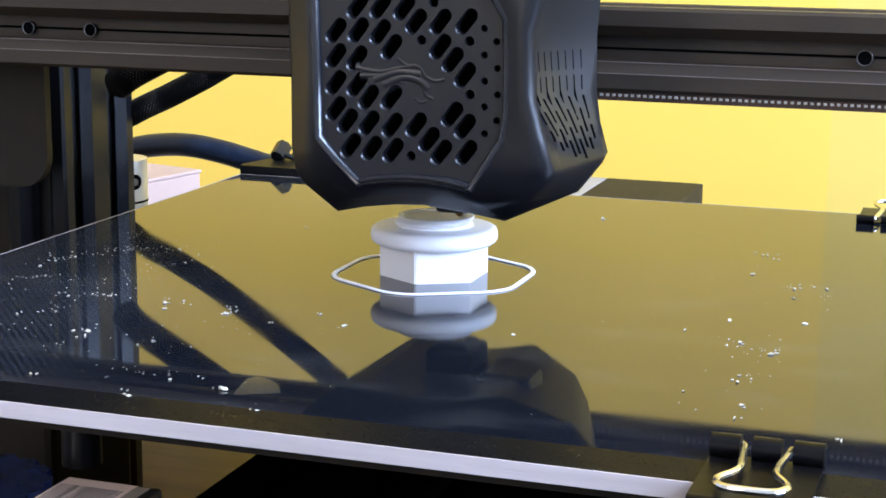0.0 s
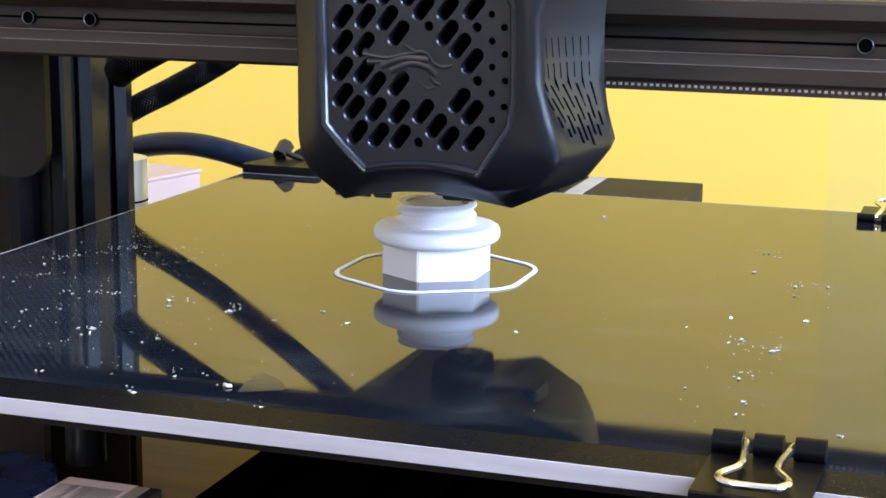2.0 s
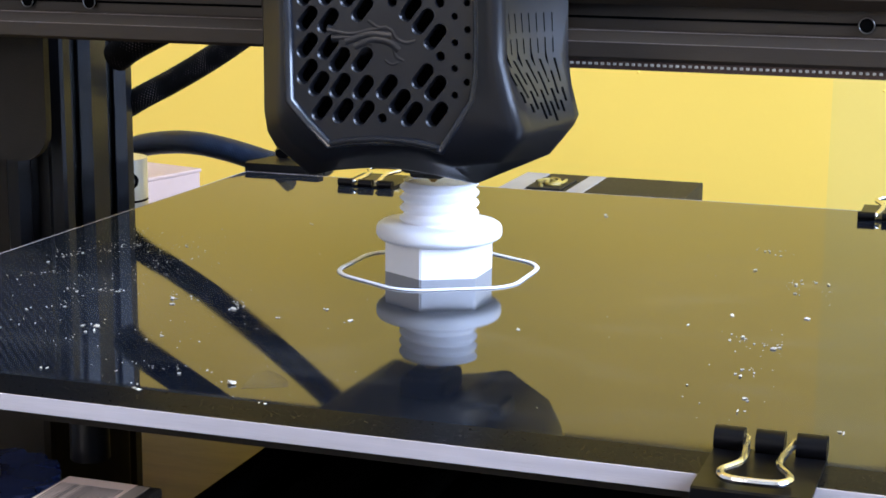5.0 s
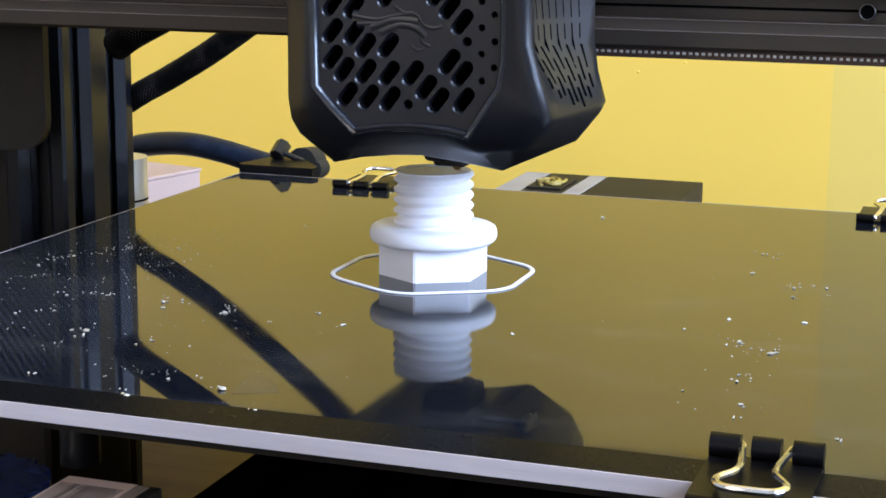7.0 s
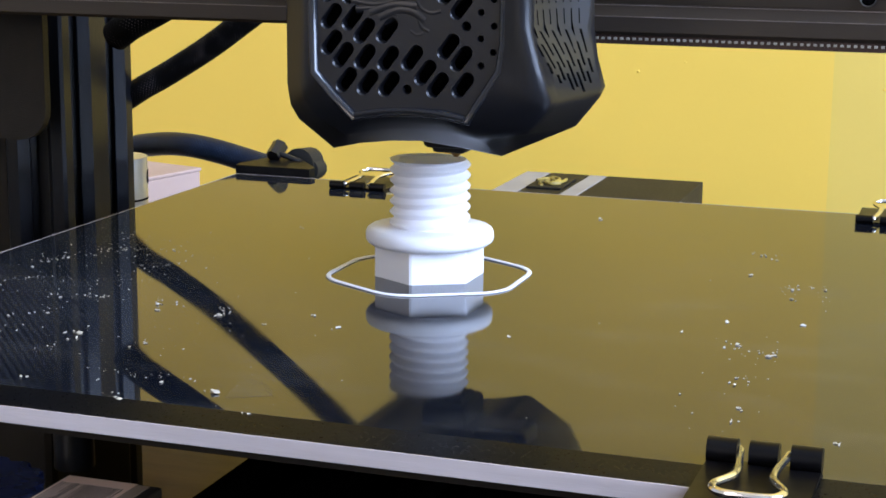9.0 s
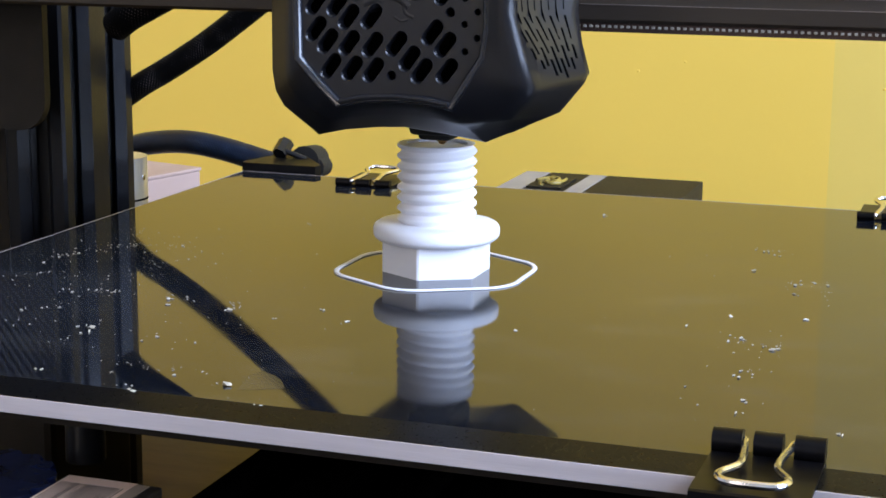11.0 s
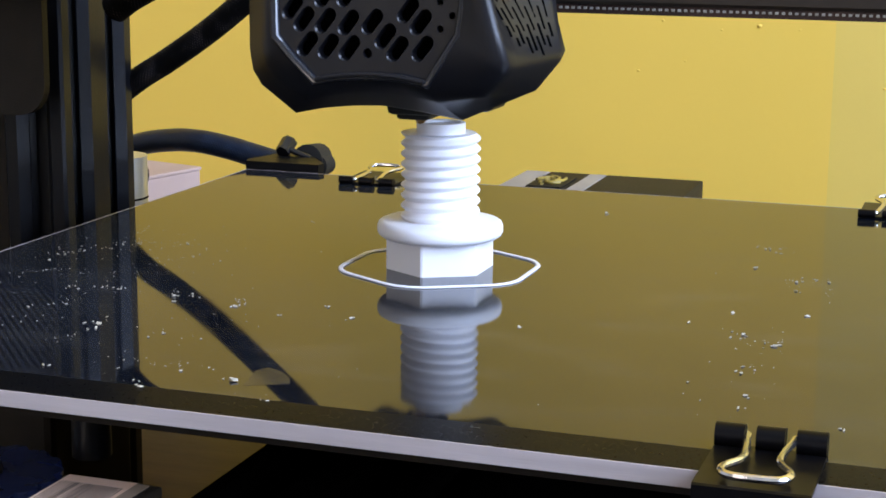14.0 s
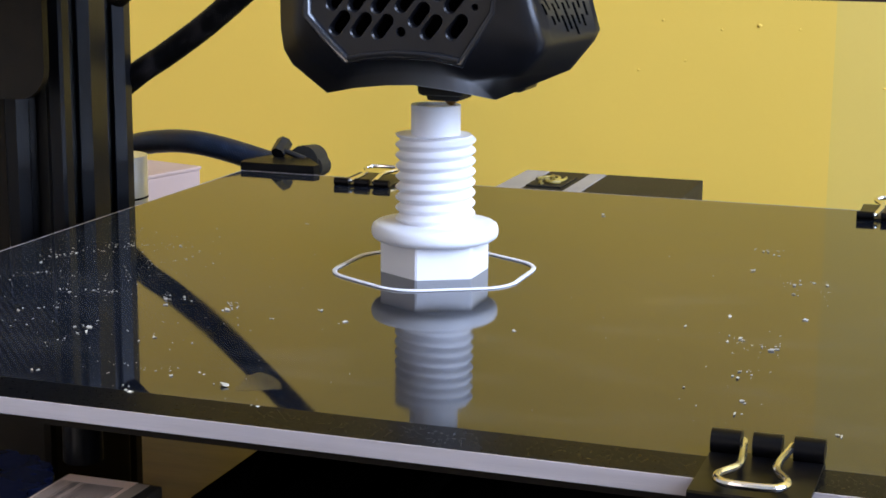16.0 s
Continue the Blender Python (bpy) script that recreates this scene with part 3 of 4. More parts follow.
        mid = [bm.verts.new((cx + (x - cx) * 0.90, yq + 0.35, cz + (z - cz) * 0.90)) for x, z in lp]
        deep = [bm.verts.new((cx + (x - cx) * 0.86, yq + 2.4, cz + (z - cz) * 0.86)) for x, z in lp]
        for r0, r1 in ((vs, mid), (mid, deep)):
            for i in range(len(vs)):
                j = (i + 1) % len(vs)
                bm.faces.new((r0[i], r0[j], r1[j], r1[i]))
    part("front_panel", bm, PLASTIC, head, "vented black front panel")

    # raised lip under the panel
    lip = tube(smooth_path([(-8.8, YP - 0.1, 13.3), (-4, YP - 0.1, 14.2), (2, YP - 0.1, 14.7), (8, YP - 0.1, 14.5), (14.4, YP - 0.1, 13.6)], 8), 0.55, 8)
    part("lower_rib", lip, PLASTIC, head, smooth=True)

    # embossed emblem, a plain swirl of low ridges
    e = bmesh.new()
    for pts, r in (([(-10, 36.2), (-5, 35.6), (-1, 36.4), (3, 37.2)], 0.45), ([(-9, 34.6), (-4, 34.8), (0, 33.6)], 0.4), ([(-1, 38.4), (1.2, 37.0), (3.6, 36.8), (5, 35.0), (7, 34.2), (9, 34.6)], 0.42),
                   ([(4.4, 33.4), (5.0, 31.4), (6.6, 30.6)], 0.4), ([(2.6, 30.6), (4.0, 29.8), (5.4, 30.2)], 0.3), ([(-4, 33.0), (0, 34.6), (3.4, 34.2), (5.6, 32.6)], 0.8), ([(-6, 34.0), (-1, 35.6), (4, 35.4)], 0.8)):
        add_tube(e, smooth_path([(x, yq + r * 2.62, z) for x, z in pts], 6), r * 2.8, 24)
    part("emblem", e, PLASTIC, head, "embossed swirling emblem", smooth=True)

    # fan behind the vents, its shade put into the near-black colour
    part("fan_frame", prism(rounded(-19, 21, 15, 55, 3), YP + 7.0, YP + 8.2, "y"), DARK, head)
    fan = part("fan_hub", rod((1, YP + 6.0, 35), (1, YP + 7.0, 35), 6.5), DARK, head)
    for k in range(7):
        a = 2 * math.pi * k / 7
        part("fan_blade", box(5, 15, YP + 6.2, YP + 6.9, -3.2, 3.2, m=Matrix.Translation((1, 0, 35)) @ Matrix.Rotation(a, 4, "Y")), DARK, fan)

    # slits in the right flank, between the ridge and the widest line: near-black strips paint their inner shade
    for k in range(9):
        u = 0.25 + 0.075 * k
        low = 18.4 + 0.75 * abs(k - 4.4) + (0.0 if k % 2 else 1.2)
        for z0, z1, wide in ((low, 22.6 + (0 if k % 2 else 2.4), 0.026), (23.8 + (0 if k % 2 else 2.4), 28.4 + (0 if k % 2 else 2.4), 0.020), (29.6 + (0 if k % 2 else 2.4), 35, 0.007), (36.2, 40, 0.005)):
            slit = bmesh.new()
            rings = []
            for zz in (z0, (z0 + z1) / 2, z1):
                a, b = flank(u, zz), flank(u + wide, zz)
                nrm = (b - a).cross(Vector((0, 0, 1))).normalized()
                rings.append([slit.verts.new(c) for c in (a + nrm * 0.14, b + nrm * 0.14, b - nrm * 0.6, a - nrm * 0.6)])
            for r0, r1 in zip(rings, rings[1:]):
                for q in range(4):
                    slit.faces.new((r0[q], r0[(q + 1) % 4], r1[(q + 1) % 4], r1[q]))
            slit.faces.new(rings[0])
            slit.faces.new(rings[-1][::-1])
            part("vent_slit", slit, DARK, head)

    # hot end
    hb = bmesh.new()
    add_box(hb, -5.8, 5.0, -7, 8, 2.6, 12, bevel=1.2)
    add_box(hb, -4.2, 3.6, -5, 5, 1.4, 3.4, bevel=0.8)
    part("heater_block", hb, RUBBER, head, "black silicone covered heater block")
    nz = rod((0, 0, 0.05), (0, 0, 1.6), 0.5, 2.0, 24)
    part("nozzle", nz, BRASS, head, "small brass nozzle")
    dk = bmesh.new()
    add_box(dk, 8.5, 21, -14, -2, 5.0, 14, bevel=1.5)
    part("fan_duct", dk, PLASTIC, head)
    part("back_plate", box(-22, 12, YB - 2, YB + 10.5, 18, 58, bevel=1), DARK, head)
    return head


def scoop(u, z):
    """How far the right flank is hollowed out, above its lower third."""
    k = min(1.0, max(0.0, (z - 20.0) / 16.0))
    return 11.5 * math.sqrt(u) * (1 - u) * k * k * (3 - 2 * k)


def flank(u, z):
    """A point of the right flank: u runs from the front ridge to the widest line."""
    pts = []
    for p, q in zip(RIDGE_LINE[14:], RIM_LINE[14:]):
        x, y, h = (a + (b - a) * u for a, b in zip(p, q))
        pts.append(Vector((x - scoop(u, h), y, h)))
    for p, q in zip(pts, pts[1:]):
        if z <= q.z or q is pts[-1]:
            return p.lerp(q, (z - p.z) / (q.z - p.z))


head = print_head()
HEAD_SIZE = 1.0102
for piece in head.children_recursive:
    piece.data.transform(Matrix.Scale(HEAD_SIZE, 4))

# ---- the bed and what rides on it ----
bed = thing("heated_bed", "black coated glass printer bed with pale ground edges", "printer bed")
TOP = -0.6
part("glass_plate", box(-118.9, 123.9, -115.5, 120.7, -3.4, TOP), BED, bed, "glossy black coated glass plate")
part("front_border", box(-118.9, 123.9, -115.5, -104.9, TOP, TOP + 0.03), BORDER, bed, "matt black border strip")
for x0, x1, y0, y1 in ((-119.15, 124.1, -115.8, -115.5), (-119.15, 124.1, 120.7, 120.9), (-119.15, -118.9, -115.5, 120.7), (123.9, 124.1, -115.5, 120.7)):
    part("ground_edge", box(x0, x1, y0, y1, -3.4, TOP + 0.04), GLASS_EDGE, bed, "pale ground glass edge")
part("heater_plate", box(-116, 120, -110, 116, -6.6, -3.4), PLATE_BLACK, bed)
part("carriage", box(-60, 40, -90, 90, -13, -9), PLATE_BLACK, bed)
part("carriage_post", box(-50, -44, -86, 86, -9, -6.6), PLATE_BLACK, bed)
part("carriage_post", box(24, 30, -86, 86, -9, -6.6), PLATE_BLACK, bed)
# Block coloured near-black for the shade beneath the bed.
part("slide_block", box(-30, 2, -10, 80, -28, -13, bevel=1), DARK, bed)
# A faint grey patch with an uneven outline.
part("grey_patch", prism([(-15.6, -98.6), (-13.0, -97.4), (-8.4, -94.6), (-10.2, -91.0), (-13.0, -88.0), (-16.4, -86.2), (-17.6, -89.0), (-16.6, -93.8)], TOP, TOP + 0.02, "z"), PATCH_GREY, bed, "faint grey patch on the glass")

# thumbwheel on its screw under the corner of the bed
wheel_pts = [((18.0 + (1.0 if math.sin(17 * a) > -0.3 else -0.6)) * math.cos(a) - 95, (18.0 + (1.0 if math.sin(17 * a) > -0.3 else -0.6)) * math.sin(a) - 66) for a in [2 * math.pi * k / 196 for k in range(196)]]
wb = prism(wheel_pts, -43.6, -36.8, "z")
bmesh.ops.bevel(wb, geom=[e for e in wb.edges if abs(e.verts[0].co.z - e.verts[1].co.z) < 1e-6], offset=0.5, segments=2, affect="EDGES")
wheel = part("levelling_wheel", wb, WHEEL_BLUE, bed, "blue scalloped levelling wheel", smooth=True, sharp=50)
part("wheel_hub", rod((-95, -66, -36.8), (-95, -66, -34.4), 6.5, 6.0), PLASTIC, wheel)
part("levelling_screw", rod((-95, -66, -34.4), (-95, -66, -6.6), 2.0), PLASTIC, bed)
part("spring_cup", rod((-79, -44, -38), (-79, -44, -6.6), 4.4, 4.0, 18), PLASTIC, bed, smooth=True)

# the printed bolt
HX, HY = -15.2, 6.0
R_CREST, R_ROOT, PITCH, SLICE = 9.15, 8.1, 2.40, 0.48
Z_THREAD, Z_START, Z_FIRST, Z_END = 30.68, 10.9, 13.1, 37.58
bolt = thing("printed_bolt", "white 3D printed flanged bolt growing on the bed", "printed bolt", HX, HY, 0)
hexa = [(12.65 * math.cos(3.655 + k * math.pi / 3), 12.65 * math.sin(3.655 + k * math.pi / 3)) for k in range(6)]
hb = prism(hexa, TOP, 7.1, "z")
bmesh.ops.bevel(hb, geom=[e for e in hb.edges if abs((e.verts[0].co - e.verts[1].co).z) > 1], offset=0.25, segments=2, affect="EDGES")
part("hex_head", hb, FILAMENT, bolt)


def lathe(profile, seg=72):
    bm = bmesh.new()
    rings = [[bm.verts.new((r * math.cos(2 * math.pi * k / seg), r * math.sin(2 * math.pi * k / seg), z)) for k in range(seg)] for r, z in profile]
    for a, b in zip(rings, rings[1:]):
        for k in range(seg):
            bm.faces.new((a[k], a[(k + 1) % seg], b[(k + 1) % seg], b[k]))
    return bm


part("flange", lathe([(7.0, 6.8), (12.9, 6.8), (13.6, 6.95), (14.2, 7.4), (14.5, 8.0), (14.55, 8.7), (14.5, 9.5), (14.2, 10.2), (13.6, 10.6), (12.9, 10.75), (7.0, 10.8), (7.0, 6.8)]), FILAMENT, bolt, smooth=True)


def thread_radius(phase):
    """The thread's radius over one turn of pitch: a rounded ridge."""
    return R_ROOT + (R_CREST - R_ROOT) * (0.5 + 0.5 * math.cos(2 * math.pi * phase)) ** 0.8


def thread_ring(z0, height, inner, steps, seg=64):
    """A stretch of threaded wall, open in the middle; the thread at its foot starts at angle 0."""
    bm = bmesh.new()
    rings = []
    for s in range(steps + 1):
        z = z0 + height * s / steps
        rings.append([bm.verts.new((thread_radius((z - z0) / PITCH - k / seg) * math.cos(2 * math.pi * k / seg),
                                    thread_radius((z - z0) / PITCH - k / seg) * math.sin(2 * math.pi * k / seg), z)) for k in range(seg)])
    for z in (z0 + height, z0):
        rings.append([bm.verts.new((inner * math.cos(2 * math.pi * k / seg), inner * math.sin(2 * math.pi * k / seg), z)) for k in range(seg)])
    rings.append(rings[0])
    for a, b in zip(rings, rings[1:]):
        for k in range(seg):
            bm.faces.new((a[k], a[(k + 1) % seg], b[(k + 1) % seg], b[k]))
    return bm


part("neck", thread_ring(Z_START - 0.6, Z_FIRST - Z_START + 0.6, 7.0, 10), FILAMENT, bolt, smooth=True)
# printed layers: each lies inside the head until the nozzle lays it in its place
ring_mesh = part("layer", thread_ring(0, SLICE, 7.0, 3), FILAMENT, bolt, smooth=True)
cap_mesh = part("layer", thread_ring(0, SLICE, 4.6, 3), FILAMENT, bolt, smooth=True)
tip_mesh = part("layer", lathe([(4.6, 0), (5.6, 0), (5.62, SLICE / 2), (5.6, SLICE), (4.6, SLICE), (4.6, 0)], 48), FILAMENT, bolt, smooth=True)
infill = part("infill", lathe([(0.05, -0.4), (7.2, -0.4), (7.2, 0), (0.05, 0), (0.05, -0.4)], 48), FILAMENT, bolt, "flat top of the freshly printed infill")
tip_infill = part("infill", lathe([(0.05, -0.4), (4.8, -0.4), (4.8, 0), (0.05, 0), (0.05, -0.4)], 48), FILAMENT, bolt, "flat top of the narrow tip")
LAYERS = []
count = round((Z_END - Z_FIRST) / SLICE)
for k in range(count):
    z = Z_FIRST + k * SLICE
    src = ring_mesh if z < Z_THREAD - 2.5 * SLICE else cap_mesh if z < Z_THREAD - 0.5 * SLICE else tip_mesh
    ob = src
    if any(src is o for o, _, _ in LAYERS):
        ob = new("layer", src.data)
        ob.parent = bolt
    LAYERS.append((ob, z, (360 * (z - (Z_START - 0.6)) / PITCH + 180) % 360 - 180))

# the skirt line round the bolt
skirt_path = []
for k in range(6):
    a = 3.66 + k * math.pi / 3
    c = Vector((12.5 * math.cos(a), 12.5 * math.sin(a), 0.22))
    for j in range(9):
        b = a - math.pi / 6 + math.pi / 3 * j / 8
        skirt_path.append(c + Vector((10.6 * math.cos(b), 10.6 * math.sin(b), 0)))
sk = bmesh.new()
add_tube(sk, skirt_path, 0.58, 8, closed=True)
for v in sk.verts:
    v.co.z = max(0.01, 0.01 + (v.co.z - 0.01) * 0.6)
skirt = tagged(part("skirt_line", sk, FILAMENT, smooth=True), "thin white printed outline on the bed round the bolt", "print skirt")
skirt.location = (HX * MM, HY * MM, TOP * MM)


# binder clips
def binder_clip(label, x, y, turn, lift, roll=1.75):
    """A small binder clip that bites the bed's edge; its own y points onto the bed, its zero is the glass edge."""
    ob = thing("binder_clip", label, "binder clip", x, y, TOP, group="clips on the bed's edge")
    ob.rotation_euler = (0, 0, radians(turn))
    w, TUBE = 8.6, 13.0
    prof = [(TUBE + 0.4, 0.05), (TUBE, 0.6), (2, 0.7), (-7.4, 0.9), (-8.0, 0.7), (-8.0, -8.6), (-7.4, -8.9), (10.4, -6.9), (10.8, -6.5), (-7.0, -8.2), (-7.2, 0.4), (2, 0.2), (TUBE, 0.02)]
    part("body", prism(prof, -w, w, "x"), CLIP_BLACK, ob, "black enamelled spring body")
    for a, b, r in ((-w, -w + 4.6, roll), (-2.2, 2.2, roll), (w - 4.6, w, roll)):
        part("rolled_edge", rod((a, TUBE, r), (b, TUBE, r), r, seg=20), CLIP_BLACK, ob, smooth=True)
    r = 0.62
    ca, sa = math.cos(radians(lift)), math.sin(radians(lift))

    def turned(px_, d, up=0.0):
        return (px_, TUBE - d * ca, roll + 0.4 + d * sa + up)
    pts = [turned(-6.3, 0.0), turned(-3.9, 0.0), turned(-3.5, 1.6), turned(-2.7, 10.5), turned(-4.9, 15.5), turned(-4.6, 18.0), turned(-2.6, 19.2), turned(2.6, 19.2), turned(4.6, 18.0), turned(4.9, 15.5),
           turned(2.7, 10.5), turned(3.5, 1.6), turned(3.9, 0.0), turned(6.3, 0.0)]
    part("wire_handle", tube(smooth_path(pts, 6), r, 10), STEEL, ob, "bright bent wire handle", smooth=True)
    return ob


clips = [binder_clip("black binder clip with bright wire handle on the front edge", 76.4, -115.8, 0, -1, 2.0),
         binder_clip("black binder clip with wire handle on the far edge", -73.0, 119.6, 180, 5, 1.2),
         binder_clip("black binder clip with wire handle near the far corner", 79.0, 119.6, 180, 5, 1.2)]

# strain relief at the far corner, and the bed's hose
relief = thing("strain_relief", "black plastic cable clamp block with a thumb knob", "cable clamp", -106.5, 121.5, -0.6)
part("clamp_plate", prism([(-13.9, 1.4), (11.0, 1.4), (11.4, 5.0), (-3.5, 25), (-9.5, 25.4), (-14.6, 5)], -1.2, 2.4, "z"), GLOSS_BLACK, relief)
part("clamp_base", box(-12.6, 9.6, 0.2, 5, -1.6, -1.2), PLASTIC, relief)
kb = rod((-6.9, 14.0, 3.6), (-6.3, 18.6, 6.6), 2.4, 2.7, 7)
part("thumb_knob", kb, PLASTIC, relief, "small faceted thumb knob")
part("knob_arm", rod((-5.6, 15.0, 4.8), (1.6, 16.5, 2.0), 0.9), PLASTIC, relief)
rb = bmesh.new()
add_rod(rb, (-1.6, 22.0, 0.3), (-1.6, 32.0, 0.0), 5.2, 4.6, seg=16)
add_rod(rb, (1.2, 22.6, -1.6), (1.2, 31.0, -2.0), 3.8, 3.4, seg=14)
part("rubber_boot", rb, RUBBER, relief, "black rubber boot", smooth=True)

hose = part("bed_cable", tube(smooth_path([(-107, 151, -2.4), (-115.5, 148, -3.0), (-120.6, 145, -1.7), (-128.2, 144, 0.3), (-137.3, 144, 2.3), (-148.2, 145, 3.6), (-161.3, 150, 2.6), (-176, 155, -0.3), (-191.2, 160, -6.1), (-204, 163, -20), (-208, 164, -50), (-204, 160, -104)], 10), 3.9, 20, uv=True), HOSE_BRAID, smooth=True)
tagged(hose, "thick dark braided cable sleeve arching behind the bed", "cable")

# crumbs of filament
rng = random.Random(11)
SPOTS = [(54, 31), (53, 54), (56, 51), (49, -26), (56, -14), (65, 19), (69, 23), (72, 21), (66, 10), (59, -35), (61, -32), (66, -37), (68, -39), (71, -12), (65, -60), (67, -57),
         (57, -69), (68, -74), (68, -82), (86, -88), (18, -42), (-16, -47), (-24, -40), (-42, -45), (-43, -47), (-31, -50), (-58, -42), (-56, -47), (-82, 9), (-61, -69),
         (-61, -74), (-76, -57), (-81, -44), (-82, -62), (-47, -75), (-33, -105), (-54, -99), (-9, -105.5), (-30, -94), (-103, -20), (-101, -8), (5, 87), (-64, 46)]


def crumbs():
    bm = bmesh.new()

    def lump(x, y, r):
        res = bmesh.ops.create_icosphere(bm, subdivisions=1, radius=1)
        sx, sy, sz = r * rng.uniform(0.8, 2.2), r * rng.uniform(0.5, 1.1), r * rng.uniform(0.35, 0.7)
        a = rng.uniform(0, 6.28)
        for v in res["verts"]:
            k = rng.uniform(0.45, 1.4)
            px_, py_ = v.co.x * sx * k, v.co.y * sy * k
            v.co = Vector((x + px_ * math.cos(a) - py_ * math.sin(a), y + px_ * math.sin(a) + py_ * math.cos(a), max(0.02, sz * 0.8 + v.co.z * sz * k)))
    lump(-18.2, -96.6, 0.75)
    for x, y in SPOTS:
        lump(x, y, rng.uniform(0.22, 0.42))
        if rng.random() < 0.45:
            lump(x + rng.uniform(-1.4, 1.4), y + rng.uniform(-1.4, 1.4), rng.uniform(0.2, 0.45))
    # trails swept together
    for (xa, ya), (xb, yb), n, r in (((58, -31.5), (69, -38), 16, 0.30), ((63, 21), (73, 26), 12, 0.24), ((72, 24), (73, 8), 7, 0.14), ((49, 55.5), (57.5, 57), 10, 0.22), ((63.5, -59), (67.5, -53.5), 7, 0.26),
                                     ((-107, -16), (-92, 6), 34, 0.22), ((-93, 5), (-82, 13), 16, 0.20), ((-85, -43), (-72, -39), 18, 0.24), ((-66, -77), (-60, -80.5), 6, 0.22), ((-61, -37), (-52, -44), 10, 0.30),
                                     ((-45, -40), (-42, -43.5), 8, 0.34), ((-63, -71), (-61.5, -65), 7, 0.46), ((-48.5, -72), (-46.5, -70), 5, 0.30), ((-34, -103), (-33, -103.5), 2, 0.30), ((-47, -88), (-30, -92), 18, 0.16),
                                     ((-102, -33), (-90, -24), 18, 0.18), ((-103, 25), (-92, 8), 16, 0.13), ((-82, -60), (-76, -52), 9, 0.20), ((-78, -10), (-70, -2), 14, 0.18), ((-90, -30), (-66, -20), 26, 0.14)):
        for _ in range(n):
            k = rng.random()
            lump(xa + (xb - xa) * k + rng.gauss(0, 0.9), ya + (yb - ya) * k + rng.gauss(0, 1.3), r * rng.uniform(0.25, 0.95))
    for cx, cy, sx, sy, n in ((-70, -52, 22, 30, 90), (-88, -8, 12, 22, 80), (-91, 6, 8, 5, 60), (-40, -88, 22, 10, 30), (68, 16, 9, 9, 18), (63, -38, 8, 6, 16), (66, -66, 4, 14, 12), (54, 50, 5, 6, 6), (-20, -30, 40, 40, 16), (40, 10, 60, 70, 14)):
        for _ in range(n):
            x, y = rng.gauss(cx, sx), rng.gauss(cy, sy)
            if abs(x) < 115 and -105 < y < 115 and (Vector((x - HX, y - HY, 0)).length > 26):
                lump(x, y, rng.choice((0.06, 0.08, 0.11, 0.15)))
    return tagged(part("filament_crumbs", bm, CRUMB), "scattered white filament crumbs on the bed", "crumbs", kind="stuff")


crumb_ob = crumbs()
crumb_ob.location = (0, 0, TOP * MM)

# the head's cable, behind the gantry
harness = part("head_cable", tube(smooth_path([(-52, 24, -60), (-45, 22, -34), (-27, 13, -13.2), (0, 0, 0), (12.8, 0, 6.1), (26.2, 0, 12.9), (39, -1, 20.2), (53, -2, 28.8), (69, -4, 38.8), (88, -8, 51), (108, -13, 64), (128, -21, 79)], 10), 3.7, 20, uv=True), BRAID, smooth=True)
tagged(harness, "black braided cable sleeve hanging behind the gantry", "cable")
motor_cable = part("motor_cable", tube(smooth_path([(-6, 2, -3.2), (0, 0, 0.3), (11.9, -1, 6.3), (24.2, -1, 13.2), (36, -1, 19.9), (50, -1, 27.6), (65, -2, 36.7), (83, -5, 48), (101, -9, 60), (119, -15, 73)], 10), 4.3, 24, uv=True), BRAID, smooth=True)
tagged(motor_cable, "short black braided cable sleeve behind the cross beam", "cable")


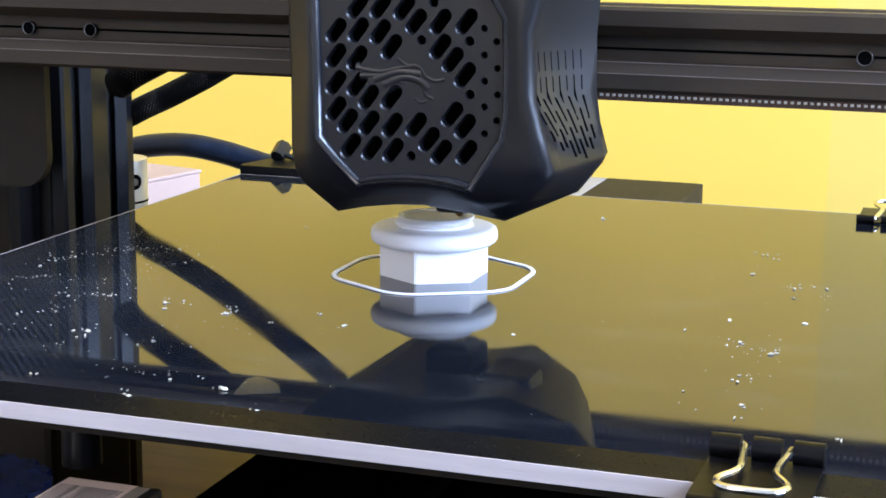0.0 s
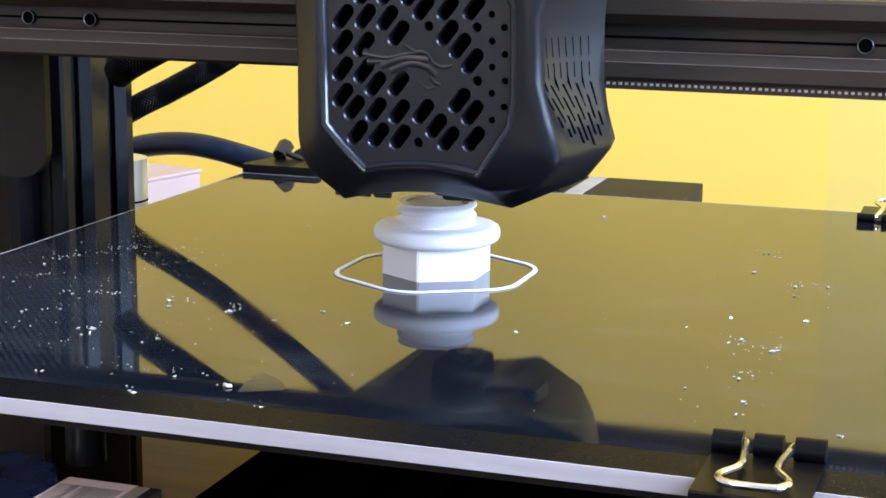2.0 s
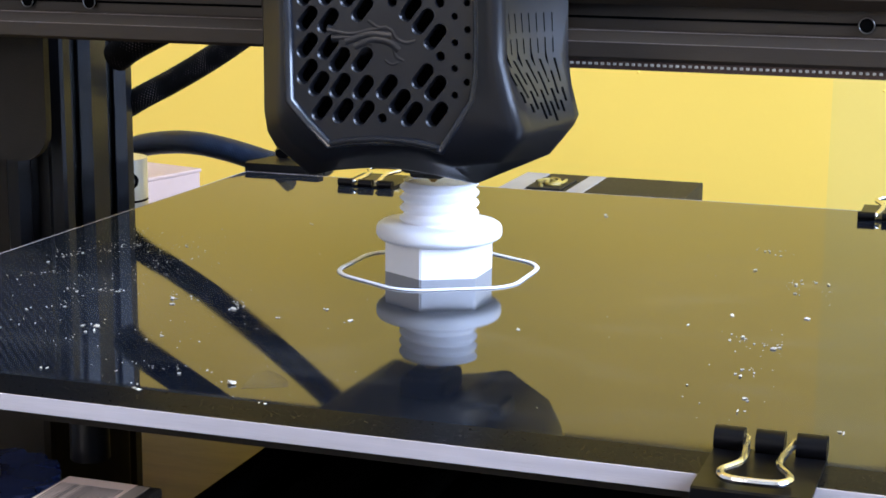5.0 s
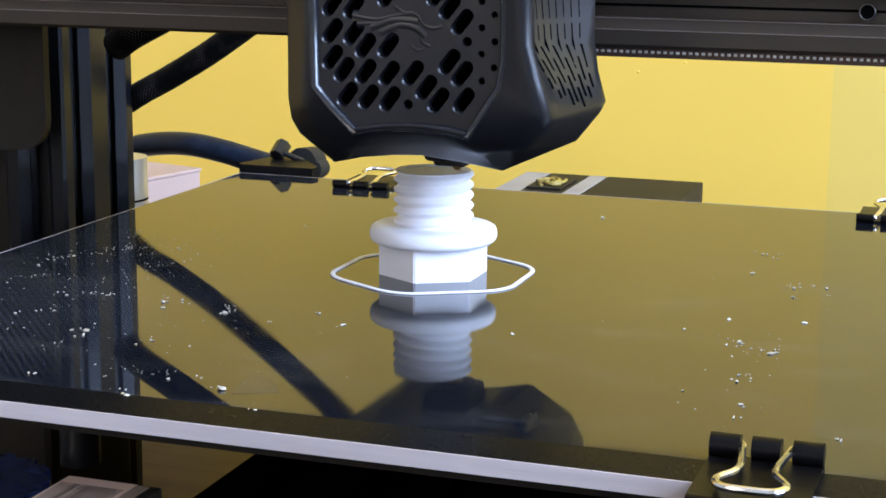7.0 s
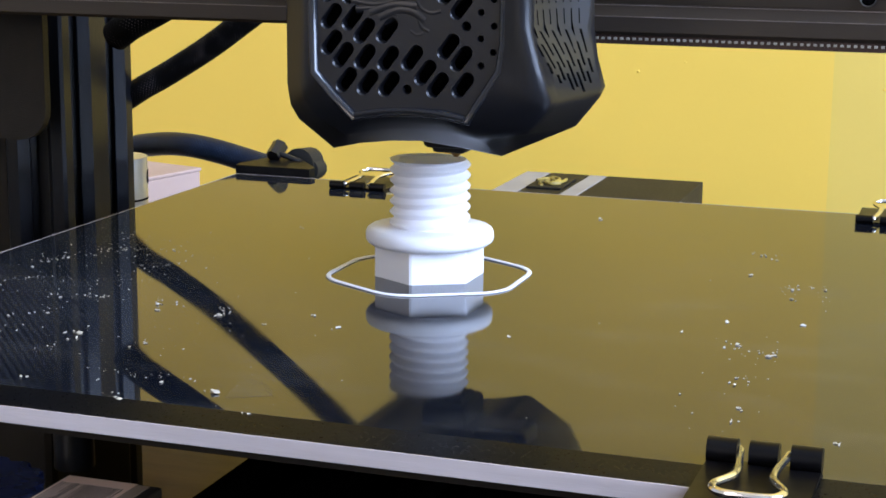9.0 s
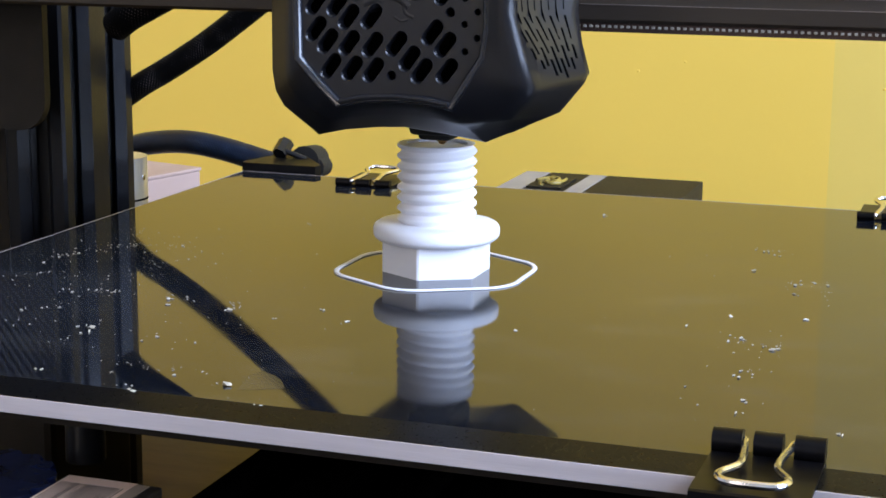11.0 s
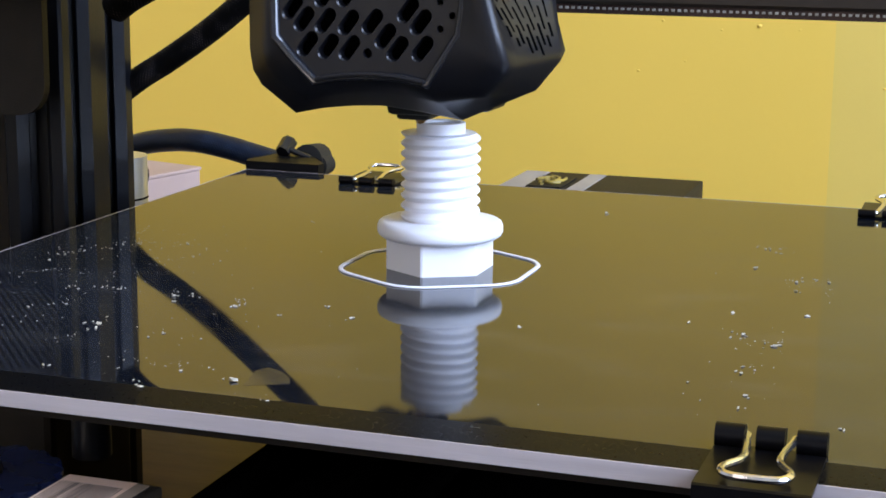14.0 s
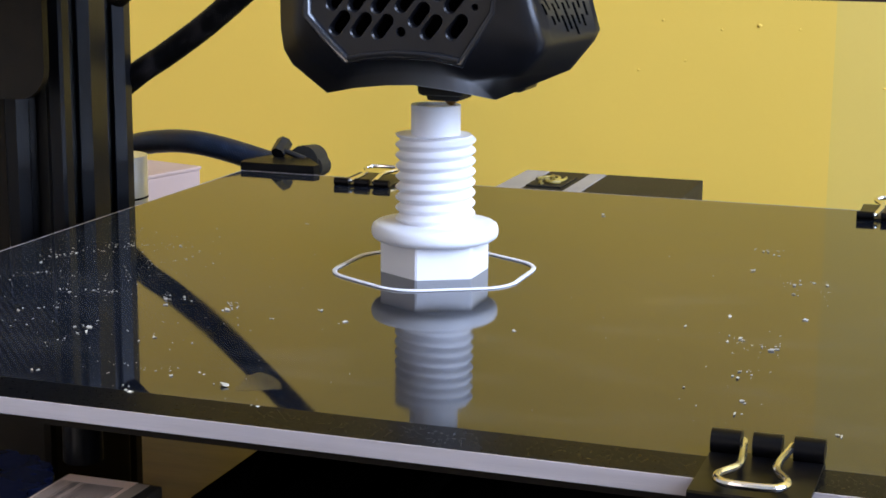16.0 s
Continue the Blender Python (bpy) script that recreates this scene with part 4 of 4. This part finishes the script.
# ---- what moves ----
def motions():
    # the bed's travel towards the wall
    travel = [(0, 0.63), (0.5, 10.06), (1, -4.8), (1.5, 5.56), (2, 2.36), (2.5, -5.0), (3, 10.36), (3.5, -3.94), (4, 1.96), (4.5, 0.16), (4.7, 7.96), (5.4, -2.0), (6.1, 5.0), (6.8, 1.84), (7, 0), (7.5, 2.46),
              (8, -4.66), (8.5, -4.02), (9, -2.53), (9.8, 6.0), (10.6, -2.0), (11.5, 8.01), (12, 6.08), (12.5, 2.79), (13, -2.33), (13.5, 1.92), (14, 4.73), (14.5, 3.29), (15, 1.35), (15.5, 2.21), (16, 1.05)]
    riders = [bed, bolt, skirt, relief, hose, crumb_ob, *clips]
    for ob in riders:
        home = ob.matrix_basis.copy()
        walk(ob, [(t, Matrix.Translation((0, y * MM, 0)) @ home) for t, y in travel])
    # the nozzle's height
    rise = [(0, 13.9), (1, 15.2), (2, 16.6), (3, 18.1), (4, 19.6), (4.5, 20.3), (7, 24.0), (9, 26.9), (11.5, 30.1), (12.5, 31.2), (13.5, 32.6), (14, 33.6), (14.5, 34.8), (15, 35.8), (15.5, 36.8), (16, 38.0)]

    def height(t):
        for (ta, za), (tb, zb) in zip(rise, rise[1:]):
            if t <= tb:
                return za + (zb - za) * (t - ta) / (tb - ta)
        return rise[-1][1]
    walk(gantry, [(t, pose(3.55 * MM, -11.5 * MM, (2.71 + GANTRY_SIZE * z) * MM)) for t, z in rise])
    # the lead screw turns as it lifts the gantry, one turn for each 7 of height
    walk(screw, [(k * 0.5, screw.matrix_basis @ pose(0, 0, 0, 0, 0, -360 * (height(k * 0.5) - 13.9) / 7.0)) for k in range(33)])
    across = [(0, -8.0), (0.5, -12.8), (1, -9.7), (1.5, -20.9), (2, -6.5), (2.5, -15.4), (3, -15.7), (3.5, -10.7), (4, -6.7), (4.5, -5.5), (5.3, -18.3), (6.1, -8.3), (6.8, -20.3), (7, -8.7), (7.5, -7.0), (8, -15.3), (8.5, -8.9), (9, -8.9),
              (9.8, -18.3), (10.6, -8.3), (11.5, -17.8), (12, -17.7), (12.5, -21.8), (13, -11.6), (13.5, -17.9), (14, -17.4), (14.5, -10.1), (15, -10.0), (15.5, -18.1), (16, -10.3)]
    def tip(t):
        """The nozzle tip's height over the bed's plane."""
        return 82.2 + (height(t) - 82.2) * HEAD_SIZE
    walk(head, [(t, pose((107.7 + (x - 107.7) * HEAD_SIZE) * MM, 6.6 * MM, tip(t) * MM)) for t, x in across])
    walk(infill, [(t, pose(0, 0, (min(tip(t), Z_THREAD) - 0.5) * MM)) for t, _ in rise])
    walk(tip_infill, [(t, pose(0, 0, (tip(t) - 0.5 if tip(t) > Z_THREAD + 0.4 else min(tip(t), Z_THREAD) - 1.2) * MM)) for t, _ in rise])
    walk(harness, [(t, pose(-147.8 * MM, 105.7 * MM, (18.9 + 9.7 * (height(t) - 13.9) / 24.1) * MM, 0, -7.5 * (height(t) - 13.9) / 24.1)) for t in (0, 4, 8, 12, 16)])
    walk(motor_cable, [(t, pose(-124.1 * MM, 63.9 * MM, (36.2 + 1.01 * (height(t) - 14.5)) * MM)) for t in (0, 4, 8, 12, 16)])
    # each layer comes up out of the head as the nozzle reaches its height
    step = 1 / FPS
    for k, (ob, z, turn) in enumerate(LAYERS):
        t = next((i * step for i in range(0, 481) if tip(i * step) >= z + SLICE * 0.6), 16.0)
        t = max(2 * step, t)
        parked, laid = pose(0, 0, (0.9 + 0.11 * k) * MM, 0, 0, turn), pose(0, 0, z * MM, 0, 0, turn)
        walk(ob, [(0, parked), (t - step, parked), (t, laid), (max(16, t + step), laid)])


motions()
